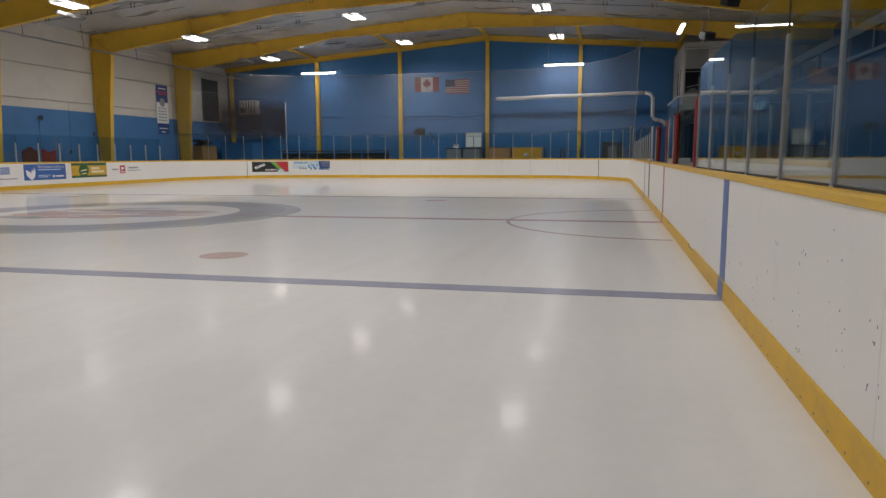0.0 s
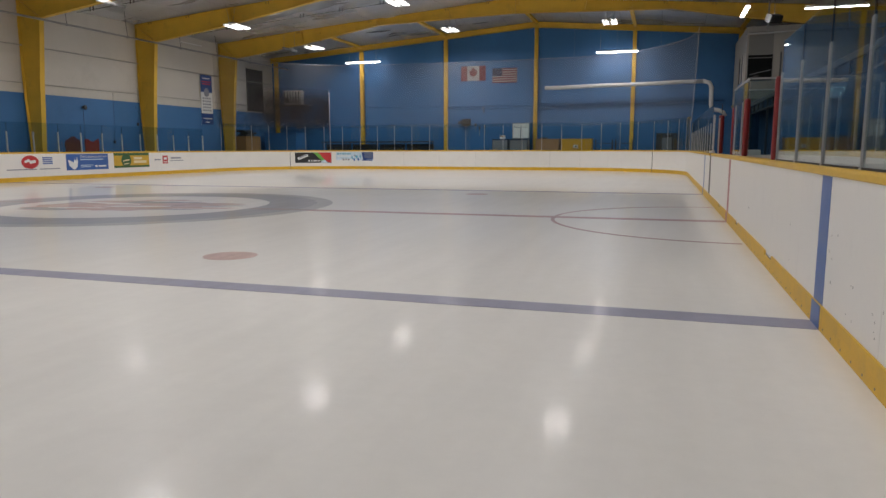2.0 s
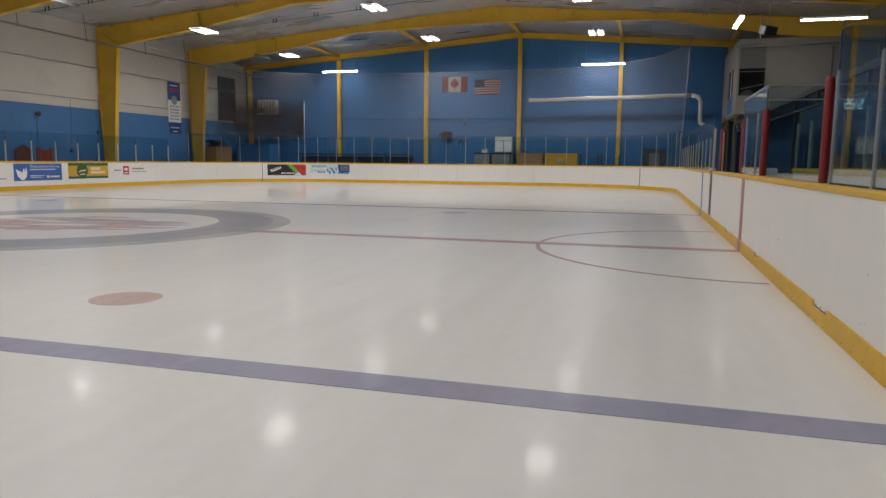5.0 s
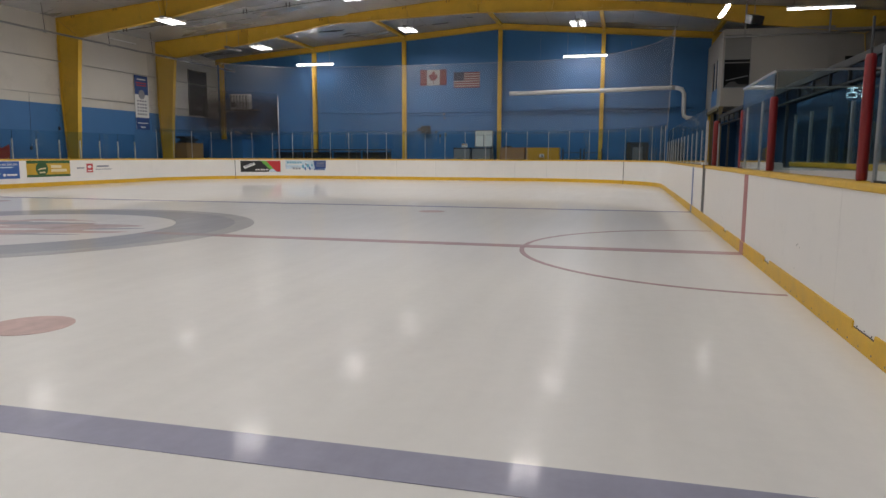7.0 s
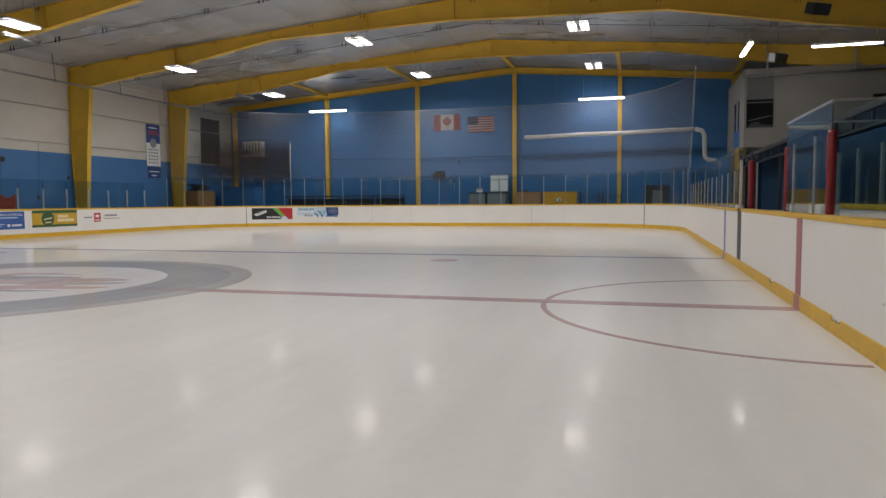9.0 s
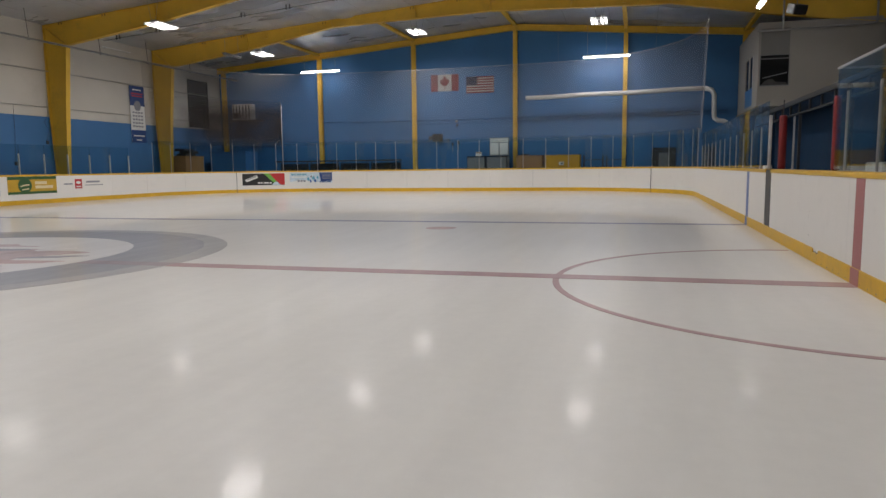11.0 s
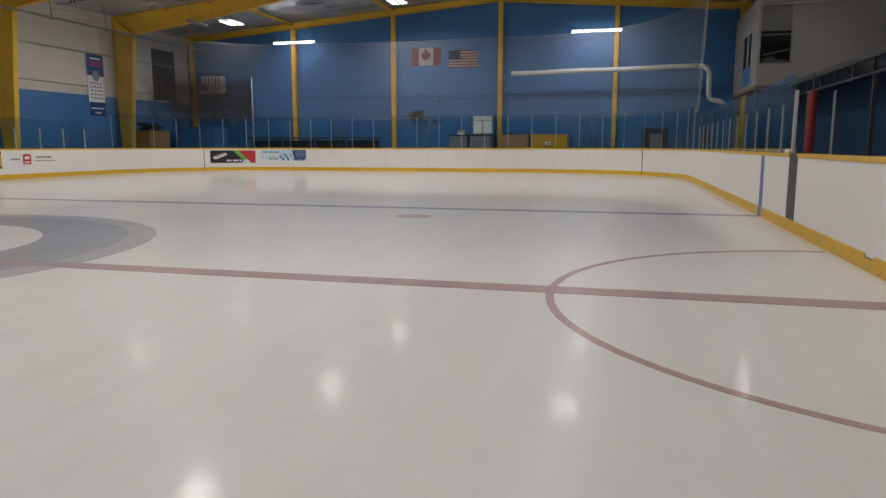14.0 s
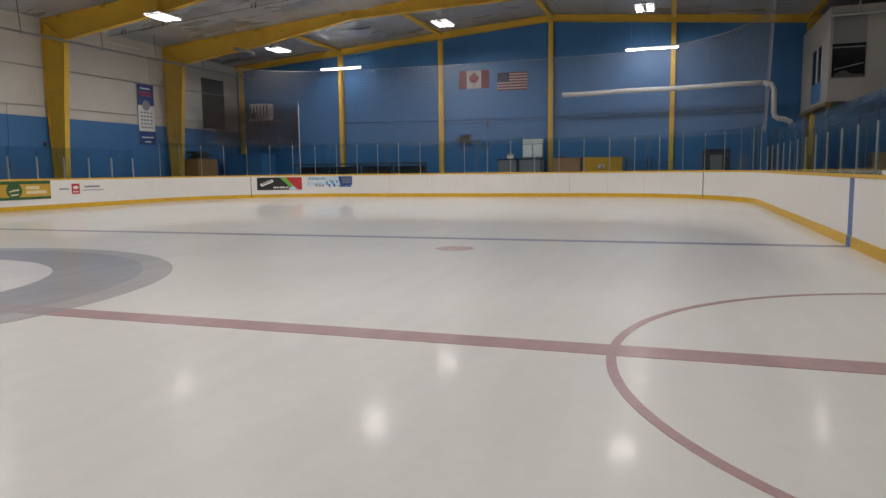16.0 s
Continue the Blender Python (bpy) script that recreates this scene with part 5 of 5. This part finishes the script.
YL = lambda y: s_left(y)     # s falls as y grows; left to right seen from the ice is growing y
t = thing("board_advert", "white board advert with a red round emblem and blue text lines", "advert", "board adverts")
ad_poly(t, lambda u: YL(8.82 + u), [(0.42 * math.cos(a), 0.79 + 0.27 * math.sin(a)) for a in [2 * math.pi * k / 28 for k in range(28)]], M_adred)
ad_poly(t, lambda u: YL(8.82 + u), [(-0.28, 0.84), (-0.05, 0.93), (0.0, 0.84), (0.25, 0.88), (0.28, 0.76), (0.0, 0.72), (-0.06, 0.80), (-0.26, 0.74)], M_print_white, lift=0.0015)
for k in range(4):
    ad_bar(t, YL(9.92), YL(9.42), 0.93 - 0.08 * k, 0.98 - 0.08 * k, M_adblue)
ad_bar(t, YL(9.1), YL(7.7), 0.47, 0.51, M_print_grey)
ad_bar(t, YL(10.3), YL(9.25), 0.47, 0.51, M_print_grey)

t = ad_face("board_advert", "blue board advert with a white emblem and lettering", YL(13.06), YL(10.64), 0.39, 1.095, M_adblue)
ad_poly(t, lambda u: YL(10.68 + u), [(0.06, 0.86), (0.12, 0.60), (0.3, 0.44), (0.42, 0.42), (0.56, 0.55), (0.60, 0.75), (0.55, 0.98), (0.50, 0.76), (0.42, 0.90), (0.36, 0.72), (0.22, 0.80)], M_print_white)
words(t, "Don't skate on thin ice.", YL(11.42), 0.93, 0.165, M_print_white)
ad_bar(t, YL(12.75), YL(11.42), 0.83, 0.87, M_adsky)
ad_bar(t, YL(12.15), YL(11.42), 0.58, 0.61, M_adsky)
ad_bar(t, YL(12.0), YL(11.42), 0.51, 0.54, M_adsky)
ad_bar(t, YL(12.92), YL(12.45), 0.51, 0.58, M_print_white)
ad_poly(t, lambda u: YL(12.32 + u), [(0.07 * math.cos(a), 0.545 + 0.06 * math.sin(a)) for a in [2 * math.pi * k / 16 for k in range(16)]], M_print_white)

t = ad_face("board_advert", "gold and dark green board advert with a round-topped badge", YL(15.80), YL(13.42), 0.42, 1.12, M_adgold)
ad_bar(t, YL(15.80), YL(13.42), 1.00, 1.12, M_adgreen, "band")
ad_bar(t, YL(15.80), YL(13.42), 0.42, 0.52, M_adgreen, "band")
ad_poly(t, lambda u: YL(14.22 + u), [(0.33 * math.cos(a), 0.77 + 0.30 * math.sin(a)) for a in [2 * math.pi * k / 28 for k in range(28)]], M_adgreen, lift=0.002)
ad_poly(t, lambda u: YL(14.22 + u), [(-0.22, 0.74), (-0.05, 0.80), (0.22, 0.82), (0.20, 0.76), (-0.05, 0.74), (-0.2, 0.70)], M_print_gold, lift=0.0035)
ad_poly(t, lambda u: YL(14.22 + u), [(-0.15, 0.62), (0.17, 0.65), (0.17, 0.60), (-0.15, 0.57)], M_print_gold, lift=0.0035)
ad_bar(t, YL(15.3), YL(14.72), 0.80, 0.92, M_print_gold)
ad_bar(t, YL(15.6), YL(14.72), 0.63, 0.75, M_print_gold)

t = thing("board_advert", "small red square emblem and dark text on the white boards", "advert", "board adverts")
ad_bar(t, YL(17.2), YL(16.8), 0.56, 0.97, M_adred, "emblem")
ad_poly(t, lambda u: YL(17.0 + u), [(0.13 * math.cos(a), 0.82 + 0.07 * math.sin(a)) for a in [2 * math.pi * k / 20 for k in range(20)]], M_print_white, lift=0.0015)
ad_bar(t, YL(17.14), YL(16.86), 0.62, 0.67, M_print_white, lift=0.0015)
ad_bar(t, YL(16.66), YL(16.2), 0.74, 0.80, M_print_grey)
ad_bar(t, YL(18.25), YL(17.45), 0.80, 0.88, M_print_grey)
ad_bar(t, YL(18.45), YL(17.38), 0.68, 0.715, M_print_grey)

# the two adverts at the rounded end
B0, B1 = 70.88, 68.55
t = ad_face("board_advert", "black board advert with green, red and blue wedges", B1, B0, 0.40, 1.06, M_black)
SB = lambda u: B0 - u * 0.912
ad_poly(t, SB, [(1.28, 1.06), (1.62, 1.06), (2.08, 0.60), (1.86, 0.54)], M_adlime)
ad_poly(t, SB, [(1.62, 1.06), (2.55, 1.06), (2.55, 0.42), (2.30, 0.42), (2.08, 0.60)], M_adred)
ad_poly(t, SB, [(1.86, 0.54), (2.08, 0.60), (2.30, 0.41), (1.78, 0.41)], M_adsky)
ad_poly(t, SB, [(0.16, 0.72), (0.86, 0.97), (0.95, 0.83), (0.25, 0.58)], M_print_white)
for u0, w_ in ((0.30, 0.10), (0.44, 0.12), (0.60, 0.08), (0.71, 0.12)):
    zc = 0.705 + 0.357 * (u0 - 0.30)
    ad_poly(t, SB, [(u0, zc - 0.035), (u0, zc + 0.05), (u0 + w_, zc + 0.05 + 0.357 * w_), (u0 + w_, zc - 0.035 + 0.357 * w_)], M_print_grey, lift=0.0016)
for k, w_ in enumerate((0.13, 0.10, 0.15, 0.11, 0.13)):
    ad_bar(t, B0 - 0.84 - 0.16 * k - w_, B0 - 0.84 - 0.16 * k, 0.49, 0.57, M_print_white)
B2, B3 = 68.26, 65.76
t = ad_face("board_advert", "pale blue and white board advert with a navy block", B3, B2, 0.44, 1.08, M_adsky)
SB2 = lambda u: B2 - u
ad_poly(t, SB2, [(1.70, 1.08), (2.50, 1.08), (2.50, 0.62), (1.80, 0.58)], M_navy, lift=0.001)
ad_poly(t, SB2, [(0.0, 0.56), (0.7, 0.66), (1.3, 0.60), (1.75, 0.54), (2.50, 0.50), (2.50, 0.44), (0.0, 0.44)], M_print_white)
for k, w_ in enumerate((0.12, 0.10, 0.13, 0.09, 0.12, 0.10)):         # row of letters along the top
    ad_bar(t, B2 - 0.10 - 0.155 * k - w_, B2 - 0.10 - 0.155 * k, 0.93, 1.02, M_adteal, lift=0.001)
ad_bar(t, B2 - 1.0, B2 - 0.12, 0.80, 0.86, M_print_white, lift=0.001)
for k in range(3):
    ad_bar(t, B2 - 0.56 - 0.17 * k, B2 - 0.44 - 0.17 * k, 0.55, 0.66, M_print_grey, lift=0.002)
# small skating shapes in the middle
for u, z, l, h, m_ in ((1.02, 0.72, 0.13, 0.26, M_adteal), (1.16, 0.60, 0.10, 0.22, M_adblue), (1.30, 0.78, 0.16, 0.22, M_adteal), (1.42, 0.62, 0.12, 0.24, M_adblue), (1.56, 0.80, 0.12, 0.20, M_adteal), (1.20, 0.86, 0.12, 0.14, M_print_grey)):
    ad_poly(t, SB2, [(u, z - h * 0.5), (u + l, z - h * 0.3), (u + l * 0.8, z + h * 0.35), (u + l * 0.3, z + h * 0.5), (u - l * 0.2, z + h * 0.1)], m_, lift=0.002)
for k in range(4):
    ad_bar(t, B2 - 2.42, B2 - 1.88 - 0.03 * (k % 2), 0.97 - 0.08 * k, 1.005 - 0.08 * k, M_print_grey, lift=0.003)
for k, w_ in enumerate((0.10, 0.12, 0.09, 0.12, 0.10)):
    ad_bar(t, B2 - 1.74 - 0.145 * k - w_, B2 - 1.74 - 0.145 * k, 0.52, 0.60, M_navy, lift=0.003)

# ---- loose things behind the glass ----
def crate(name, label, cat, c0, c1, m_, lid=True):
    t = thing(name, label, cat, at=((c0[0] + c1[0]) / 2, (c0[1] + c1[1]) / 2, c0[2]))
    dx, dy, dz = (c1[0] - c0[0]) / 2, (c1[1] - c0[1]) / 2, c1[2] - c0[2]
    box_part("body", (-dx, -dy, 0), (dx, dy, dz - 0.04), m_, t, bevel=0.012)
    if lid:
        box_part("lid", (-dx - 0.015, -dy - 0.015, dz - 0.04), (dx + 0.015, dy + 0.015, dz), m_, t, bevel=0.01)
    return t


crate("cardboard_box", "large brown cardboard box beside the end glass", "box", (-27.4, 25.6, -0.02), (-26.6, 27.3, 2.10), M_card)
for k, (a, z) in enumerate(((0.0, 2.10), (0.25, 2.24), (-0.15, 2.36))):
    t = thing("folded_tarp", "dark folded tarpaulin piled on the cardboard box", "tarpaulin", "tarpaulins", at=(-27.0, 26.3 + a, z))
    box_part("fold", (-0.35, -0.55, 0.0), (0.35, 0.45, 0.13), M_dark, t, bevel=0.05)
crate("blue_crate", "large blue painted storage crate by the end wall", "crate", (-27.3, 29.0, -0.02), (-24.9, 30.4, 2.38), M_blue_low)
for x0, x1 in ((-11.55, -10.55), (-10.46, -9.27)):
    t = crate("grey_cabinet", "grey metal storage cabinet with a black top", "cabinet", (x0, 30.2, -0.02), (x1, 30.9, 1.85), M_grey_cab, lid=False)
    d = (x1 - x0) / 2
    box_part("top", (-d - 0.02, -0.37, 1.835), (d + 0.02, 0.35, 1.90), M_black, t, "black top panel", bevel=0.008)
    for sx in (-1, 1):
        box_part("edge_strip", (sx * (d - 0.02) - 0.022, -0.366, 0.02), (sx * (d - 0.02) + 0.022, -0.3505, 1.834), M_black, t, "black corner strip")
        door = box_part("door", (sx * 0.25 - 0.23, -0.37, 0.1), (sx * 0.25 + 0.23, -0.352, 1.8), M_grey_cab, t)
        box_part("handle", (sx * 0.06 - 0.012, -0.39, 0.9), (sx * 0.06 + 0.012, -0.371, 1.1), M_alu, door, "pale metal handle")
t = thing("white_notice_case", "white framed notice case standing on a grey cabinet", "notice case", at=(-9.79, 30.6, 1.90))
box_part("case", (-0.55, -0.06, 0.0), (0.55, 0.06, 1.00), M_grey_cab, t, "grey metal frame", bevel=0.01)
box_part("header", (-0.51, -0.075, 0.74), (0.51, -0.061, 0.96), M_white, t)
for sx in (-1, 1):
    box_part("panel", (sx * 0.265 - 0.235, -0.070, 0.06), (sx * 0.265 + 0.235, -0.061, 0.70), M_print_white, t)
t = thing("wall_camera", "small grey camera on a bracket on the end wall", "camera", at=(-12.42, YB - 0.005, 3.9))
box_part("bracket", (-0.03, -0.12, 0.02), (0.03, 0.0, 0.08), M_grey_cab, t)
box_part("body", (-0.06, -0.30, -0.05), (0.06, -0.10, 0.06), M_grey_cab, t, bevel=0.015)
box_part("cable_box", (-0.05, -0.07, -0.30), (0.05, 0.0, -0.14), M_dark, t, "dark cable box")
t = thing("small_carton", "small white carton standing on a grey cabinet", "carton", at=(-10.95, 30.5, 1.90))
box_part("body", (-0.16, -0.12, 0), (0.16, 0.12, 0.22), M_white, t, bevel=0.008)
box_part("flap", (-0.15, -0.125, 0.14), (0.15, -0.121, 0.20), M_card, t)
crate("brown_crate", "brown plywood crate behind the end glass", "crate", (-8.72, 29.9, -0.02), (-7.28, 30.8, 1.88), M_card)
crate("yellow_crate", "yellow plastic storage bin behind the end glass", "storage bin", (-7.15, 29.9, -0.02), (-5.28, 30.8, 1.88), M_yellow_box)
t = thing("black_label_box", "small dark box on the brown crate", "box", at=(-8.3, 30.3, 1.88))
box_part("body", (-0.2, -0.15, 0), (0.2, 0.15, 0.1), M_dark, t, bevel=0.01)
t = thing("white_label_box", "small white box hanging on the yellow bin", "box", at=(-6.25, 29.88, 1.42))
box_part("body", (-0.13, -0.10, -0.09), (0.13, 0.0, 0.09), M_white, t, bevel=0.01)
box_part("mark", (-0.03, -0.103, -0.05), (0.09, -0.101, 0.03), M_dark, t)
for x0, x1 in ((-23.5, -21.55), (-21.5, -19.55), (-19.5, -17.6), (-17.55, -15.6)):
    t = thing("folding_table", "dark topped folding table stacked by the end wall", "table", "tables by the end wall", at=((x0 + x1) / 2, 30.3, -0.02))
    d = (x1 - x0) / 2
    box_part("tabletop", (-d, -0.4, 1.72), (d, 0.4, 1.80), M_dark, t, bevel=0.01)
    for sx in (-1, 1):
        for sy in (-1, 1):
            bm = bm_new()
            add_tube(bm, (sx * (d - 0.1), sy * 0.34, 0), (sx * (d - 0.1), sy * 0.34, 1.72), 0.022, 8)
            part("leg", bm, M_dark, t)
    box_part("side_panel", (-d + 0.03, 0.32, 0.2), (d - 0.03, 0.345, 1.62), M_dark, t)
for x in (-4.6, -3.4):
    t = thing("equipment_rack", "dark metal rack with loose equipment behind the glass", "rack", "racks", at=(x, 30.4, -0.02))
    for z in (0.6, 1.2, 1.6):
        box_part("shelf", (-0.5, -0.3, z), (0.5, 0.3, z + 0.03), M_dark, t)
    for sx in (-1, 1):
        for sy in (-1, 1):
            box_part("upright", (sx * 0.5 - 0.02, sy * 0.3 - 0.02, 0), (sx * 0.5 + 0.02, sy * 0.3 + 0.02, 1.85), M_dark, t)
t = thing("dark_doorway", "dark doorway with a pale door in the end wall", "door", at=(-0.95, YB, 0))
box_part("door_frame", (-0.62, -0.06, 0), (-0.54, 0.0, 2.2), M_dark, t)
box_part("door_frame", (0.54, -0.06, 0), (0.62, 0.0, 2.2), M_dark, t)
box_part("lintel", (-0.62, -0.06, 2.12), (0.62, 0.0, 2.2), M_dark, t)
box_part("leaf", (-0.54, -0.03, 0), (0.54, -0.005, 2.12), M_dark, t)
box_part("vent_panel", (-0.26, -0.05, 0.1), (0.30, -0.031, 1.92), M_grey_cab, t)


def chair(x, y, rz, m_, label, top):
    """top: outline of the backrest's upper edge, from one side to the other."""
    t = thing("stacking_chair", label, "chair", "chairs by the side wall", at=(x, y, -0.02))
    t.rotation_euler = (0, 0, radians(rz))
    bm = bm_new()
    add_poly(bm, [(-0.42, -0.26, 1.02), (0.42, -0.26, 1.02), (0.40, 0.26, 1.05), (-0.40, 0.26, 1.05)], (0, 0, 0.05))
    part("seat", bm, m_, t, bevel=0.015)
    bm = bm_new()
    add_poly(bm, [(-0.40, 0.22, 1.12), (0.40, 0.22, 1.12)] + [(u, 0.22, z) for u, z in top], (0, 0.05, 0))
    part("backrest", bm, m_, t)
    for sx in (-1, 1):
        for sy in (-1, 1):
            bm = bm_new()
            add_tube(bm, (sx * 0.36, sy * 0.24, 0), (sx * 0.33, sy * 0.22, 1.2 if sy > 0 else 1.03), 0.014, 8)
            part("leg", bm, M_galv, t)
    return t


chair(-27.0, 11.95, -90, M_maroon, "maroon upholstered chair with a round topped back", [(0.46, 1.55), (0.40, 1.72), (0.22, 1.80), (0.06, 1.90), (-0.08, 1.90), (-0.20, 1.80), (-0.38, 1.74), (-0.46, 1.55)])
chair(-27.0, 13.05, -90, M_redchair, "red plastic chair with a dipped back against the blue wall", [(0.42, 1.60), (0.40, 1.80), (0.26, 1.80), (0.10, 1.70), (-0.10, 1.66), (-0.28, 1.76), (-0.40, 1.82), (-0.42, 1.60)])
t = thing("white_wall_box", "small white electrical box on the blue wall", "electrical box", at=(XL + 0.03, 11.0, 1.5))
box_part("case", (0.0, -0.17, -0.28), (0.12, 0.17, 0.28), M_white, t, bevel=0.01)
box_part("cover", (0.12, -0.1, -0.15), (0.13, 0.1, 0.15), M_grey_cab, t)
t = thing("wall_horn", "small dark horn fitting on the blue side wall", "horn", at=(XL + 0.03, 13.9, 3.3))
bm = bm_new()
add_tube(bm, (0, 0, 0), (0.16, 0, 0), 0.05, 14, 0.12)
part("bell", bm, M_dark, t, smooth=True)
bm = bm_new()
add_tube(bm, (0.02, 0, -0.1), (0.02, 0, -1.7), 0.008, 6)
part("cable", bm, M_dark, t)
for sy, sz in ((20.5, 6.85), (14.2, 7.08)):
    t = thing("hanging_speaker", "dark loudspeaker hung beneath the rafter", "loudspeaker", "hung loudspeakers", at=(3.2, sy, sz))
    m = pose(0, 0, 0, 20, 0, 30)
    bm = bm_new()
    add_box(bm, -0.3, -0.2, -0.17, 0.3, 0.2, 0.17, m)
    part("cabinet", bm, M_black, t, bevel=0.02)
    bm = bm_new()
    add_box(bm, -0.26, -0.215, -0.13, 0.26, -0.202, 0.13, m)
    part("grille", bm, M_black, t)
    bm = bm_new()
    add_tube(bm, (0, 0, 0.1), (0, 0, roof_z(3.2) + 0.05 - sz), 0.012, 6)
    part("hanger", bm, M_galv, t)

# lit clock on a bracket beside the lobby windows
SEG = {"2": "abged", "5": "afgcd"}
t = thing("digital_clock", "black digital clock with lit pale blue digits under the lobby roof", "clock", at=(2.42, 3.95, 2.55))
box_part("case", (-0.18, 0.0, -0.13), (0.18, 0.06, 0.13), M_black, t, bevel=0.008)
box_part("bracket", (0.17, 0.01, 0.10), (0.19, 0.04, 0.34), M_dark, t)
for u, ch in ((-0.125, "2"), (-0.03, "5"), (0.12, "2")):
    bm = bm_new()
    w, h_, e = 0.032, 0.085, 0.009
    bars = {"a": (-w, h_, w, h_), "d": (-w, -h_, w, -h_), "g": (-w, 0, w, 0), "b": (w, 0, w, h_), "c": (w, -h_, w, 0), "f": (-w, 0, -w, h_), "e": (-w, -h_, -w, 0)}
    for c in SEG[ch]:
        x0, z0, x1, z1 = bars[c]
        add_box(bm, u + x0 - e, -0.006, z0 - e, u + x1 + e, -0.001, z1 + e)
    part("digit", bm, M_digit, t, "lit digit")
for z in (-0.035, 0.035):
    box_part("colon_dot", (0.034, -0.006, z - 0.009), (0.052, -0.001, z + 0.009), M_digit, t)

# torn dark patch of the roof insulation
t = thing("torn_insulation", "dark torn patch hanging from the roof insulation", "insulation", at=(-18.3, 27.6, roof_z(-18.3) - 0.20))
t.rotation_euler = (0, -math.atan(0.0838), 0)
bm = bm_new()
add_blob(bm, 0, 0, 0.55, 0.16, -0.012, 0.0, 12, 21)
part("flap", bm, M_dark, t)
bm = bm_new()
add_blob(bm, 0.5, 0.1, 0.35, 0.10, -0.03, -0.014, -8, 24)
part("flap", bm, M_dark, t)

# loose cables on the blue side wall
for run in ([(17.66, 4.5), (17.71, 3.85), (17.45, 3.5), (17.71, 3.18), (17.55, 2.7)], [(15.9, 4.15), (15.88, 3.0), (15.8, 1.75)]):
    t = thing("wall_cable", "thin dark cable hanging on the blue side wall", "cable", "wall cables")
    bm = bm_new()
    for (y0, z0), (y1, z1) in zip(run, run[1:]):
        add_tube(bm, (XL + 0.045, y0, z0), (XL + 0.045, y1, z1), 0.006, 6)
    part("cable", bm, M_dark, t)
    box_part("end_box", (XL + 0.032, run[-1][0] - 0.05, run[-1][1] - 0.16), (XL + 0.09, run[-1][0] + 0.05, run[-1][1]), M_dark, t)
